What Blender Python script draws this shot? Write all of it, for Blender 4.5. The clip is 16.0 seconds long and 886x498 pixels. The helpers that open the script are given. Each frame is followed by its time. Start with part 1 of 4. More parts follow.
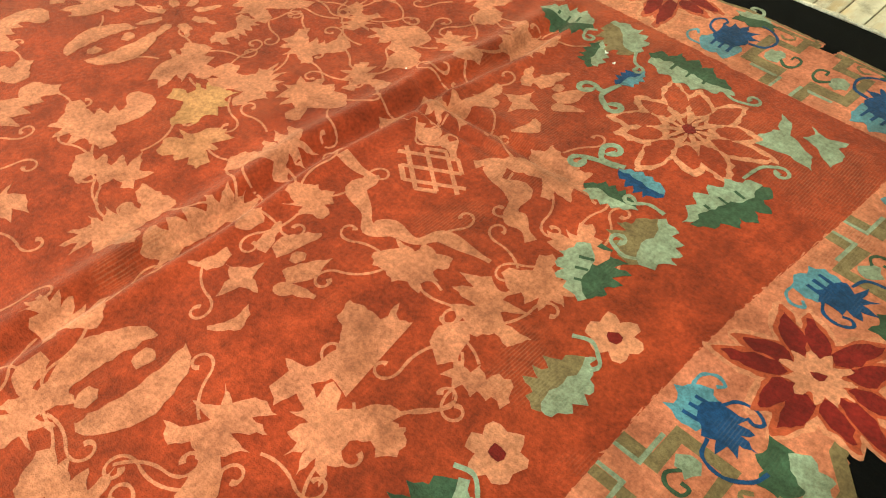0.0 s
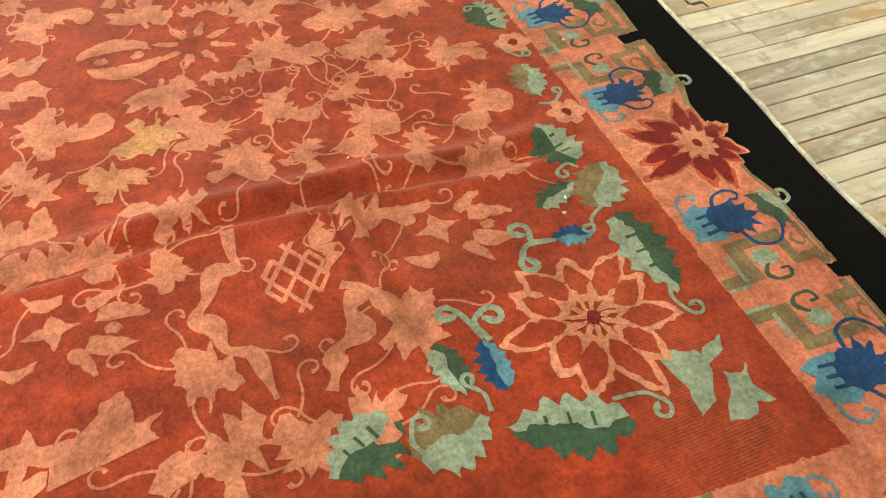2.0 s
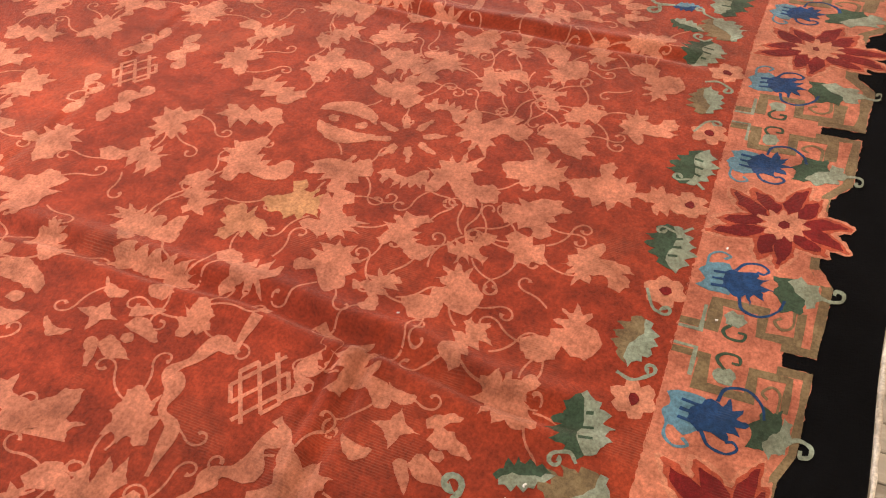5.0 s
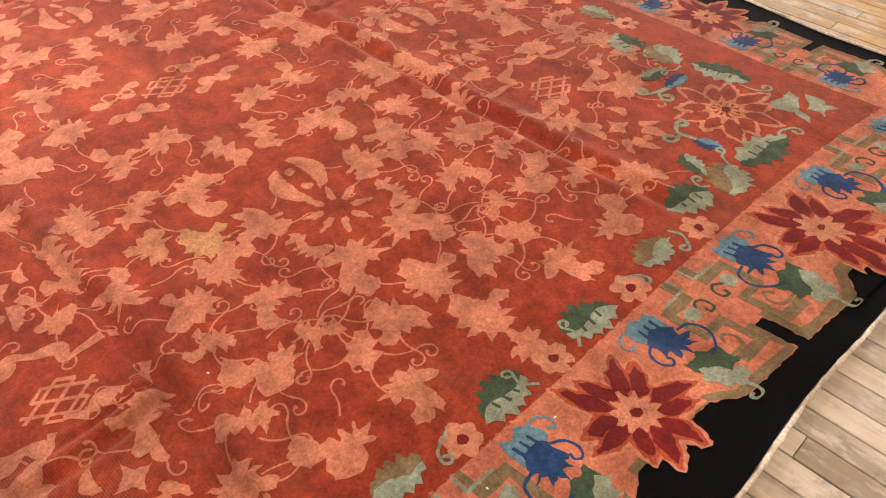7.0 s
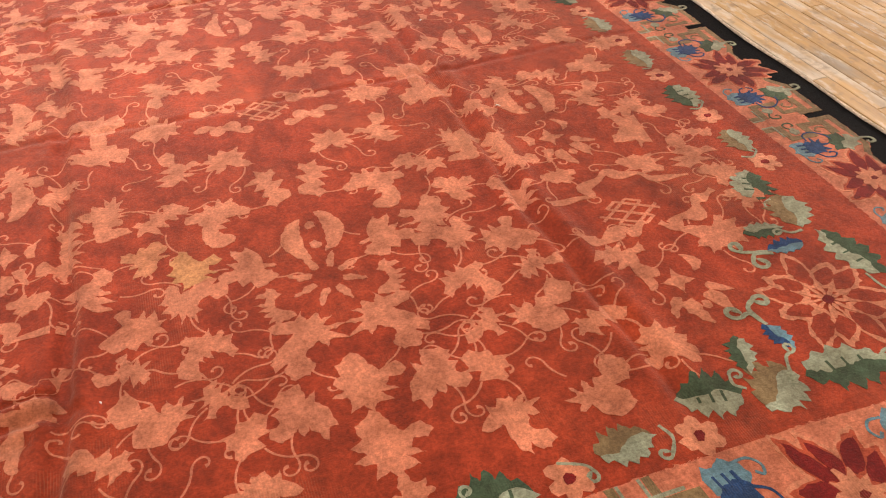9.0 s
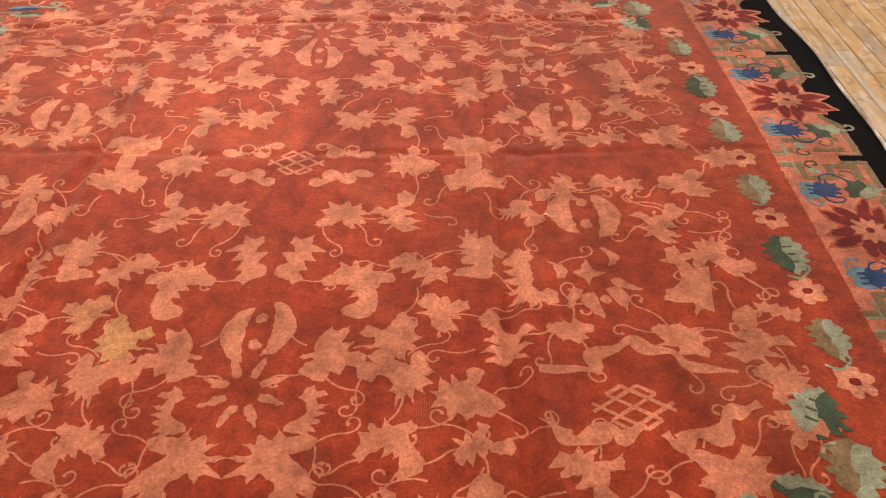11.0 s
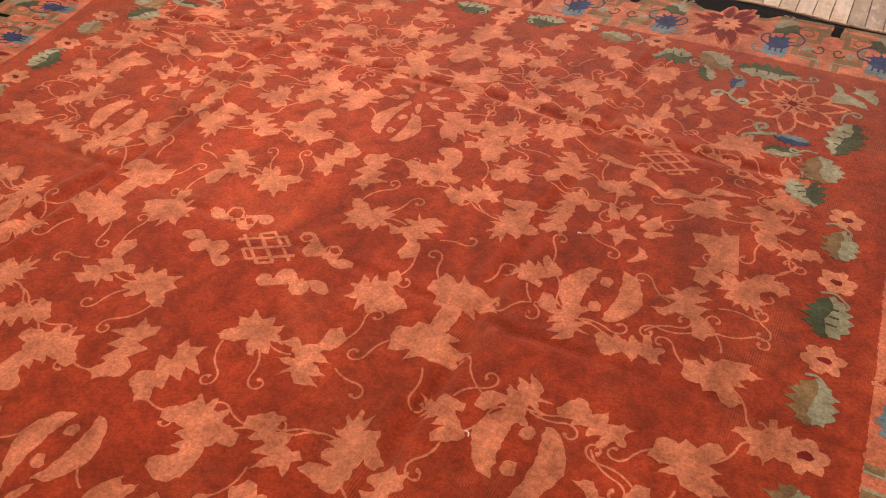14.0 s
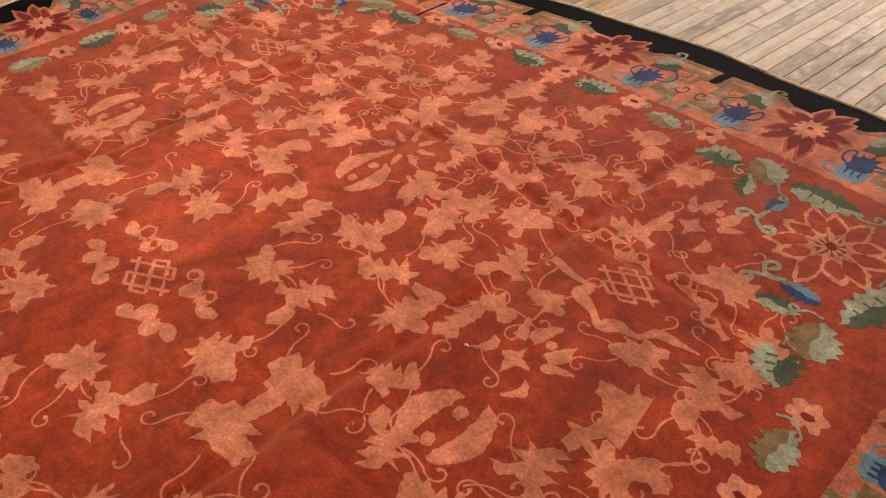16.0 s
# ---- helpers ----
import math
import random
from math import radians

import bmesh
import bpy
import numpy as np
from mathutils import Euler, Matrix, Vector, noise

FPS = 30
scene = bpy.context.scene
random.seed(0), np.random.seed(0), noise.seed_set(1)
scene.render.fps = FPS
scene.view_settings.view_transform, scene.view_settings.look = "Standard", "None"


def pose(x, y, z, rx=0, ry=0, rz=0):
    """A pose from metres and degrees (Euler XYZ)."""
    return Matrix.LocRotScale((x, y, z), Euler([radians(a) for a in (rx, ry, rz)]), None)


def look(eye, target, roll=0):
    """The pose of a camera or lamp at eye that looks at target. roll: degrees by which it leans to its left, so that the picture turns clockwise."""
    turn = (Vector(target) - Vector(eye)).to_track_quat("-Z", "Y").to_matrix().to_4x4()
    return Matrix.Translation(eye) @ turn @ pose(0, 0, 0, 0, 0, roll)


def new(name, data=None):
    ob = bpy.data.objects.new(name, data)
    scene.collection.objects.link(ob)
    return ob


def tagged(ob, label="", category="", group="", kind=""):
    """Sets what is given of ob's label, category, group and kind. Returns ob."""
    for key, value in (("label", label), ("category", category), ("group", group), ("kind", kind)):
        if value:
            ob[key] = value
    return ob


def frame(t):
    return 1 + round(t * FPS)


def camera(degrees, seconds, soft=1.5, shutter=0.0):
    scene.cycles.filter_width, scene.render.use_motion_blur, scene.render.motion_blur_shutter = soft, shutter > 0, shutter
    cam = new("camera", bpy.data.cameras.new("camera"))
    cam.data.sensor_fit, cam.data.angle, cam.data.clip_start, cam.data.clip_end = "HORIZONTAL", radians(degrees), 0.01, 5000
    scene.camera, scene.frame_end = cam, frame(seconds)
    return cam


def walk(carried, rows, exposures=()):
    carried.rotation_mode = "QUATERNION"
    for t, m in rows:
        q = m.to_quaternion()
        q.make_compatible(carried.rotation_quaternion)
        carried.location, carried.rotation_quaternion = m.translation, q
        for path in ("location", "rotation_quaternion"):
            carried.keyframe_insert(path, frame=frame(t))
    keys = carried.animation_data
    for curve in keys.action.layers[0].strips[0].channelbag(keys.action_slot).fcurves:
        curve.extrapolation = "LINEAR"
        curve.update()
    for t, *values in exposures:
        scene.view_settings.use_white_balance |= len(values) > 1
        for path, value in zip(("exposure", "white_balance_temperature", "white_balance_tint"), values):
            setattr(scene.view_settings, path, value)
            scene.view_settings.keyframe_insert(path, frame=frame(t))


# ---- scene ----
cam = camera(59.7, 16.0, soft=1.1)
ROWS = [
    (0, (1.375, 0.11, 0.88), (0.669, 0.844, -0.249), 0.7),
    (0.5, (1.404, 0.242, 0.898), (0.636, 0.903, -0.235), 0.4),
    (1, (1.438, 0.401, 0.918), (0.608, 0.983, -0.214), 0.4),
    (1.5, (1.465, 0.541, 0.932), (0.576, 1.037, -0.198), 0.5),
    (2, (1.503, 0.695, 0.946), (0.565, 1.091, -0.183), 0.7),
    (2.5, (1.512, 0.815, 0.954), (0.527, 1.081, -0.173), 0.2),
    (3, (1.466, 0.946, 0.97), (0.451, 1.078, -0.154), 0.2),
    (3.5, (1.421, 1.046, 1.011), (0.39, 1.036, -0.106), 0.2),
    (4, (1.37, 1.145, 1.06), (0.354, 0.998, -0.061), -0.1),
    (4.2, (1.357, 1.189, 1.076), (0.348, 0.99, -0.043), -0.2),
    (6.3, (0.925, 1.67, 1.202), (0.1, 1.028, 0.099), -1.4),
    (6.5, (0.872, 1.739, 1.207), (0.067, 1.062, 0.109), -1.4),
    (7, (0.761, 1.889, 1.227), (0.011, 1.123, 0.15), -1.5),
    (7.5, (0.636, 1.936, 1.225), (-0.044, 1.082, 0.168), -1.5),
    (8, (0.466, 1.961, 1.202), (-0.128, 1.021, 0.165), -1.4),
    (8.5, (0.328, 1.974, 1.188), (-0.164, 0.96, 0.169), -1.3),
    (9, (0.164, 2.007, 1.182), (-0.217, 0.933, 0.177), -1.3),
    (9.2, (0.115, 2.008, 1.178), (-0.223, 0.917, 0.175), -1.2),
    (11.3, (-0.483, 1.62, 1.188), (-0.42, 0.485, 0.181), -0.9),
    (11.5, (-0.526, 1.592, 1.185), (-0.429, 0.459, 0.177), -0.8),
    (12, (-0.565, 1.496, 1.167), (-0.375, 0.372, 0.162), -0.8),
    (12.5, (-0.656, 1.352, 1.176), (-0.373, 0.246, 0.172), -0.7),
    (13, (-0.752, 1.225, 1.181), (-0.376, 0.144, 0.181), -0.7),
    (13.5, (-0.872, 1.1, 1.166), (-0.407, 0.05, 0.169), -0.5),
    (14, (-0.99, 0.976, 1.159), (-0.442, -0.032, 0.162), -0.3),
    (14.5, (-1.06, 0.853, 1.155), (-0.432, -0.106, 0.158), -0.2),
    (15, (-1.136, 0.699, 1.145), (-0.429, -0.211, 0.154), 0.1),
    (15.5, (-1.214, 0.546, 1.152), (-0.432, -0.304, 0.163), 0.4),
    (16, (-1.345, 0.37, 1.157), (-0.494, -0.413, 0.17), 0.8),
]
EXPOSURES = [(0.0, 0.42, 5800, -24), (2.0, 0.36, 5600, -10), (4.0, 0.18, 5700, 10), (8.0, 0.07, 6250, 19), (11.5, -0.08, 6500, 20), (13.5, -0.27, 7450, 35), (16.0, -0.40, 7050, 22)]
walk(cam, [(t, look(eye, target, roll)) for t, eye, target, roll in ROWS], EXPOSURES)

# ---- world and light ----
RX, RY, RZ, WX = 4.6, 5.2, 3.4, 7.2    # the room's reach east, north and south, up, and west
world = bpy.data.worlds.new("world")
world.use_nodes = True
scene.world = world
bg = world.node_tree.nodes["Background"]
sky = world.node_tree.nodes.new("ShaderNodeTexSky")
sky.sky_type, sky.sun_disc = "NISHITA", False
sky.sun_elevation, sky.sun_rotation = radians(40), radians(180)
world.node_tree.links.new(sky.outputs[0], bg.inputs[0])
bg.inputs[1].default_value = 0.1


def area(name, eye, target, sx, sy, power, colour):
    d = bpy.data.lights.new(name, "AREA")
    d.shape, d.size, d.size_y, d.energy, d.color = "RECTANGLE", sx, sy, power, colour
    ob = new(name, d)
    ob.matrix_world = look(eye, target)
    return ob


WARM = (1.0, 0.80, 0.58)
DAY = (1.0, 0.95, 0.88)
# added lights, no source in view: two broad sides, warm fills, a narrow spot
area("added_side_light", (-WX + 0.05, -2.0, 1.8), (0.3, 0.2, 0.0), 2.0, 2.0, 300, (1.0, 0.88, 0.74))
area("added_side_light", (0.3, -RY + 0.05, 1.7), (-0.2, -3.1, 0.0), 3.4, 2.0, 140, DAY)
# added fills without fixtures, to lift the rug's north end
for lx, ly, lp in ((-1.6, 3.0, 20), (0.9, 3.4, 44)):
    area("added_fill_light", (lx, ly, 2.5), (0.7 * lx, 0.7 * ly, 0), 0.3, 0.3, lp, WARM)
# added narrow light that makes a brighter pool mid-rug
spot = area("added_spot_light", (1.5, -2.0, 3.0), (0.30, -0.20, 0), 0.15, 0.15, 17, (1.0, 0.88, 0.72))
spot.data.spread = radians(60)


# ---- materials ----
def mat(name):
    m = bpy.data.materials.new(name)
    m.use_nodes = True
    nt = m.node_tree
    return m, nt, nt.nodes["Principled BSDF"], nt.nodes, nt.links


def noise_node(nt, vec, scale, detail=3.0, rough=0.55):
    n = nt.nodes.new("ShaderNodeTexNoise")
    n.inputs["Scale"].default_value, n.inputs["Detail"].default_value, n.inputs["Roughness"].default_value = scale, detail, rough
    nt.links.new(vec, n.inputs["Vector"])
    return n.outputs["Fac"]


def ramp(nt, fac, lo, hi, a, b):
    r = nt.nodes.new("ShaderNodeMapRange")
    r.inputs["From Min"].default_value, r.inputs["From Max"].default_value = lo, hi
    r.inputs["To Min"].default_value, r.inputs["To Max"].default_value = a, b
    nt.links.new(fac, r.inputs["Value"])
    return r.outputs[0]


def mix(nt, fac, a, b, mode="MIX"):
    n = nt.nodes.new("ShaderNodeMix")
    n.data_type, n.blend_type = "RGBA", mode
    for sock, val in ((n.inputs["Factor"], fac), (n.inputs["A"], a), (n.inputs["B"], b)):
        if isinstance(val, (int, float)):
            sock.default_value = val
        elif isinstance(val, tuple):
            sock.default_value = (*val, 1)
        else:
            nt.links.new(val, sock)
    return n.outputs["Result"]


def wool(name, colour, worn, amount=0.35, sheen=0.32, spec=0.2):
    """Hand-knotted wool pile: abrash along the rows of knots, speckle, worn patches and fine ribs."""
    m, nt, p, nodes, links = mat(name)
    geo = nodes.new("ShaderNodeNewGeometry")
    pos = geo.outputs["Position"]
    stretch = nodes.new("ShaderNodeMapping")
    stretch.inputs["Scale"].default_value = (3.0, 0.5, 1.0)
    links.new(pos, stretch.inputs["Vector"])
    abrash = noise_node(nt, stretch.outputs[0], 3.0, 4.0)
    patch = noise_node(nt, pos, 2.2, 3.0)
    mottle = noise_node(nt, pos, 26.0, 3.0, 0.6)
    speck = noise_node(nt, pos, 160.0, 2.0, 0.7)
    tuft = noise_node(nt, pos, 520.0, 1.0)
    wear = noise_node(nt, pos, 4.5, 4.0, 0.6)
    rows = nodes.new("ShaderNodeTexWave")
    rows.bands_direction = "X"
    rows.inputs["Scale"].default_value = 66.0
    rows.inputs["Distortion"].default_value = 1.2
    rows.inputs["Detail"].default_value = 1.0
    links.new(pos, rows.inputs["Vector"])
    c = mix(nt, ramp(nt, patch, 0.35, 0.7, 0.0, amount), colour, worn)
    c = mix(nt, 1.0, c, mix(nt, ramp(nt, abrash, 0.3, 0.7, 0, 1), (0.76, 0.73, 0.70), (1.14, 1.12, 1.08)), "MULTIPLY")
    c = mix(nt, 1.0, c, mix(nt, ramp(nt, mottle, 0.32, 0.68, 0, 1), (0.70, 0.67, 0.64), (1.14, 1.15, 1.15)), "MULTIPLY")
    c = mix(nt, 1.0, c, mix(nt, ramp(nt, speck, 0.3, 0.7, 0, 1), (0.68, 0.66, 0.64), (1.20, 1.19, 1.18)), "MULTIPLY")
    stain = noise_node(nt, pos, 7.5, 5.0, 0.65)
    c = mix(nt, 1.0, c, mix(nt, ramp(nt, stain, 0.34, 0.62, 0, 1), (0.70, 0.66, 0.60), (1.08, 1.09, 1.09)), "MULTIPLY")
    both = nodes.new("ShaderNodeMath")
    both.operation = "MULTIPLY"
    links.new(ramp(nt, wear, 0.53, 0.68, 0.0, 0.22 if sheen > 0.05 else 0.0), both.inputs[0])
    links.new(ramp(nt, rows.outputs["Fac"], 0.55, 0.9, 0.0, 1.0), both.inputs[1])
    c = mix(nt, both.outputs[0], c, tuple(min(1.0, 0.55 * k + 0.25 * w) for k, w in zip(worn, (1.0, 0.72, 0.45))))
    links.new(c, p.inputs["Base Color"])
    p.inputs["Roughness"].default_value = 0.82
    p.inputs["Specular IOR Level"].default_value = spec
    p.inputs["Sheen Weight"].default_value = sheen
    p.inputs["Sheen Roughness"].default_value = 0.38
    p.inputs["Sheen Tint"].default_value = (1.0, 0.60, 0.46, 1)
    wave = nodes.new("ShaderNodeTexWave")
    wave.bands_direction = "Y"
    wave.inputs["Scale"].default_value = 62.0
    wave.inputs["Distortion"].default_value = 2.5
    wave.inputs["Detail"].default_value = 2.0
    wave.inputs["Detail Scale"].default_value = 3.0
    links.new(pos, wave.inputs["Vector"])
    add = nodes.new("ShaderNodeMath")
    add.operation = "MULTIPLY_ADD"
    add.inputs[1].default_value = 0.10
    links.new(wave.outputs["Fac"], add.inputs[0])
    links.new(tuft, add.inputs[2])
    add2 = nodes.new("ShaderNodeMath")
    add2.operation = "MULTIPLY_ADD"
    add2.inputs[1].default_value = 1.2
    links.new(speck, add2.inputs[0])
    links.new(add.outputs[0], add2.inputs[2])
    b = nodes.new("ShaderNodeBump")
    b.inputs["Strength"].default_value, b.inputs["Distance"].default_value = 0.5, 0.002
    links.new(add2.outputs[0], b.inputs["Height"])
    links.new(b.outputs[0], p.inputs["Normal"])
    return m


M_RED = wool("red_wool", (0.335, 0.043, 0.0135), (0.37, 0.060, 0.018), 0.6)
M_SALMON = wool("salmon_wool", (0.63, 0.232, 0.142), (0.57, 0.222, 0.127), 0.7)
M_PINK = wool("pink_wool", (0.60, 0.200, 0.125), (0.60, 0.23, 0.13), 0.6)
M_PALE = wool("pale_pink_wool", (0.66, 0.265, 0.165), (0.62, 0.27, 0.155), 0.5)
M_YELLOW = wool("yellowed_wool", (0.56, 0.295, 0.125), (0.58, 0.24, 0.12), 0.9)
M_OCHRE = wool("faintly_yellowed_wool", (0.60, 0.25, 0.132), (0.58, 0.232, 0.125), 0.8)
M_MAROON = wool("maroon_wool", (0.185, 0.010, 0.009), (0.23, 0.015, 0.012), 0.5, 0.12)
M_RUST = wool("rust_wool", (0.46, 0.085, 0.035), (0.50, 0.10, 0.05), 0.5)
M_BLUE = wool("deep_blue_wool", (0.016, 0.062, 0.20), (0.020, 0.080, 0.24), 0.5, 0.1)
M_SKY = wool("sky_blue_wool", (0.12, 0.28, 0.40), (0.16, 0.30, 0.40), 0.5)
M_GREEN = wool("dark_green_wool", (0.052, 0.098, 0.060), (0.070, 0.115, 0.072), 0.5, 0.12)
M_SAGE = wool("sage_green_wool", (0.29, 0.36, 0.28), (0.33, 0.37, 0.29), 0.5)
M_OLIVE = wool("olive_grey_wool", (0.22, 0.165, 0.085), (0.25, 0.19, 0.10), 0.5)
M_BLACK = wool("black_wool", (0.003, 0.003, 0.0035), (0.005, 0.0045, 0.005), 0.5, 0.0, 0.06)
M_CORD = wool("undyed_cotton", (0.82, 0.77, 0.68), (0.75, 0.68, 0.56), 0.6, 0.1)


def board_material():
    """Old strip flooring: bleached grey-buff maple with worn amber varnish left in patches."""
    m, nt, p, nodes, links = mat("worn_floorboard")
    geo = nodes.new("ShaderNodeNewGeometry")
    info = nodes.new("ShaderNodeObjectInfo")
    rnd = nodes.new("ShaderNodeMath")
    rnd.operation = "ADD"
    links.new(info.outputs["Random"], rnd.inputs[0])
    links.new(geo.outputs["Random Per Island"], rnd.inputs[1])
    fr = nodes.new("ShaderNodeMath")
    fr.operation = "FRACT"
    links.new(rnd.outputs[0], fr.inputs[0])
    off = nodes.new("ShaderNodeCombineXYZ")
    sc = nodes.new("ShaderNodeMath")
    sc.operation = "MULTIPLY"
    sc.inputs[1].default_value = 37.0
    links.new(fr.outputs[0], sc.inputs[0])
    links.new(sc.outputs[0], off.inputs["Y"])
    links.new(sc.outputs[0], off.inputs["Z"])
    vadd = nodes.new("ShaderNodeVectorMath")
    links.new(geo.outputs["Position"], vadd.inputs[0])
    links.new(off.outputs[0], vadd.inputs[1])
    st = nodes.new("ShaderNodeMapping")
    st.inputs["Scale"].default_value = (1.0, 0.10, 1.0)
    links.new(vadd.outputs[0], st.inputs["Vector"])
    st2 = nodes.new("ShaderNodeMapping")
    st2.inputs["Scale"].default_value = (1.0, 0.3, 1.0)
    links.new(vadd.outputs[0], st2.inputs["Vector"])
    grain = noise_node(nt, st.outputs[0], 110.0, 4.0, 0.65)
    streak = noise_node(nt, st.outputs[0], 28.0, 3.0)
    blotch = noise_node(nt, st2.outputs[0], 9.0, 4.0)
    amber = noise_node(nt, st2.outputs[0], 5.0, 4.0, 0.6)
    tone = mix(nt, fr.outputs[0], (0.31, 0.265, 0.20), (0.70, 0.62, 0.49))
    c = mix(nt, ramp(nt, blotch, 0.40, 0.62, 0, 0.5), tone, (0.62, 0.57, 0.48))
    xyz = nodes.new("ShaderNodeSeparateXYZ")
    links.new(geo.outputs["Position"], xyz.inputs[0])
    left = nodes.new("ShaderNodeMath")
    left.operation = "ADD"
    links.new(amber, left.inputs[0])
    links.new(ramp(nt, xyz.outputs["X"], -1.80, -1.40, 0.24, 0.0), left.inputs[1])
    c = mix(nt, ramp(nt, left.outputs[0], 0.57, 0.69, 0, 0.78), c, (0.56, 0.335, 0.095))
    c = mix(nt, 1.0, c, mix(nt, ramp(nt, streak, 0.32, 0.68, 0, 1), (0.76, 0.74, 0.71), (1.12, 1.12, 1.12)), "MULTIPLY")
    c = mix(nt, ramp(nt, grain, 0.58, 0.76, 0, 0.5), c, (0.12, 0.085, 0.055))
    scuff = noise_node(nt, st2.outputs[0], 30.0, 5.0, 0.7)
    c = mix(nt, ramp(nt, scuff, 0.52, 0.66, 0, 0.65), c, (0.70, 0.66, 0.57))
    grime = noise_node(nt, geo.outputs["Position"], 14.0, 5.0, 0.7)
    c = mix(nt, ramp(nt, grime, 0.54, 0.70, 0, 0.7), c, (0.20, 0.155, 0.11))
    links.new(c, p.inputs["Base Color"])
    links.new(ramp(nt, amber, 0.45, 0.7, 0.75, 0.5), p.inputs["Roughness"])
    b = nodes.new("ShaderNodeBump")
    b.inputs["Strength"].default_value, b.inputs["Distance"].default_value = 0.35, 0.002
    links.new(grain, b.inputs["Height"])
    links.new(b.outputs[0], p.inputs["Normal"])
    return m


M_BOARD = board_material()


def plain(name, colour, rough=0.8, scale=6.0):
    m, nt, p, nodes, links = mat(name)
    geo = nodes.new("ShaderNodeNewGeometry")
    n = noise_node(nt, geo.outputs["Position"], scale, 4.0)
    links.new(mix(nt, n, tuple(c * 0.85 for c in colour), tuple(min(1, c * 1.1) for c in colour)), p.inputs["Base Color"])
    p.inputs["Roughness"].default_value = rough
    return m


M_WALL = plain("white_plaster", (0.72, 0.70, 0.66))
M_SUB = plain("dark_subfloor", (0.05, 0.035, 0.025))
M_LINT = plain("white_lint", (0.85, 0.83, 0.78), 0.9, 60.0)
M_FRAME = plain("painted_window_frame", (0.6, 0.58, 0.54), 0.5)

# ---- the unseen room that closes the place, its windows assumed ----
def mesh_object(name, verts, faces, material, parent=None, label="", smooth=False):
    me = bpy.data.meshes.new(name)
    me.from_pydata(verts, [], faces)
    me.materials.append(material)
    if smooth:
        me.polygons.foreach_set("use_smooth", [True] * len(me.polygons))
    ob = new(name, me)
    if parent is not None:
        ob.parent = parent
    if label:
        ob["label"] = label
    return ob


BOX_FACES = [(0, 3, 2, 1), (4, 5, 6, 7), (0, 1, 5, 4), (1, 2, 6, 5), (2, 3, 7, 6), (3, 0, 4, 7)]


def box_verts(x0, y0, z0, x1, y1, z1):
    return [(x0, y0, z0), (x1, y0, z0), (x1, y1, z0), (x0, y1, z0), (x0, y0, z1), (x1, y0, z1), (x1, y1, z1), (x0, y1, z1)]


def boxes(name, lots, material, parent=None, label=""):
    verts, faces = [], []
    for lot in lots:
        n = len(verts)
        verts += box_verts(*lot)
        faces += [tuple(i + n for i in f) for f in BOX_FACES]
    return mesh_object(name, verts, faces, material, parent, label)


tagged(boxes("wall_south", [(-WX, -RY - 0.2, 0, -1.7, -RY, RZ), (2.3, -RY - 0.2, 0, RX, -RY, RZ),
                            (-1.7, -RY - 0.2, 0, 2.3, -RY, 0.6), (-1.7, -RY - 0.2, 2.8, 2.3, -RY, RZ)], M_WALL),
       "white plastered wall with an assumed window opening", "wall", kind="structure")
tagged(boxes("wall_north", [(-WX, RY, 0, RX, RY + 0.2, RZ)], M_WALL), "white plastered wall", "wall", kind="structure")
tagged(boxes("wall_west", [(-WX - 0.2, -RY - 0.2, 0, -WX, -4.2, RZ), (-WX - 0.2, 0.2, 0, -WX, RY + 0.2, RZ), (-WX - 0.2, -4.2, 0, -WX, 0.2, 0.7), (-WX - 0.2, -4.2, 2.9, -WX, 0.2, RZ)], M_WALL),
       "white plastered wall with an assumed window opening", "wall", kind="structure")
tagged(boxes("wall_east", [(RX, -RY - 0.2, 0, RX + 0.2, RY + 0.2, RZ)], M_WALL), "white plastered wall", "wall", kind="structure")
# assumed window frame, out of view, beside the west side light
tagged(boxes("unseen_window_2", [(-WX - 0.12, -4.2, 0.7, -WX - 0.06, -4.12, 2.9), (-WX - 0.12, 0.12, 0.7, -WX - 0.06, 0.2, 2.9), (-WX - 0.12, -4.12, 0.7, -WX - 0.06, 0.12, 0.78),
                          (-WX - 0.12, -4.12, 2.82, -WX - 0.06, 0.12, 2.9), (-WX - 0.12, -2.03, 0.78, -WX - 0.06, -1.97, 2.82)], M_FRAME),
       "assumed painted wooden window frame, out of view", "window", kind="structure")
tagged(boxes("ceiling", [(-WX - 0.2, -RY - 0.2, RZ, RX + 0.2, RY + 0.2, RZ + 0.2)], M_WALL), "white plastered ceiling", "ceiling", kind="structure")
# second assumed frame, out of view, by the south side light
win = tagged(boxes("unseen_window_1", [(-1.7, -RY - 0.12, 0.6, -1.62, -RY - 0.06, 2.8), (2.22, -RY - 0.12, 0.6, 2.3, -RY - 0.06, 2.8),
                                (-1.62, -RY - 0.12, 0.6, 2.22, -RY - 0.06, 0.68), (-1.62, -RY - 0.12, 2.72, 2.22, -RY - 0.06, 2.8),
                                (0.27, -RY - 0.12, 0.68, 0.33, -RY - 0.06, 2.72)], M_FRAME),
             "assumed painted wooden window frame, out of view", "window", kind="structure")
floor = tagged(boxes("floor", [(-WX - 0.2, -RY - 0.2, -0.2, RX + 0.2, RY + 0.2, -0.018)], M_SUB),
               "old worn strip floorboards, bleached with amber patches", "floor", kind="structure")

# ---- the rug: shape of the cloth ----
S = 0.76                      # pattern unit in metres
FU, FV = 1.655, 1.885         # half size of the red field
HA, HB = 0.44375, 0.384       # half a border repeat on the long and short run
OU, OV = 2.06, 2.325          # half size of the whole rug
TOP = 0.014


def smooth01(x):
    x = min(1.0, max(0.0, x))
    return x * x * (3 - 2 * x)


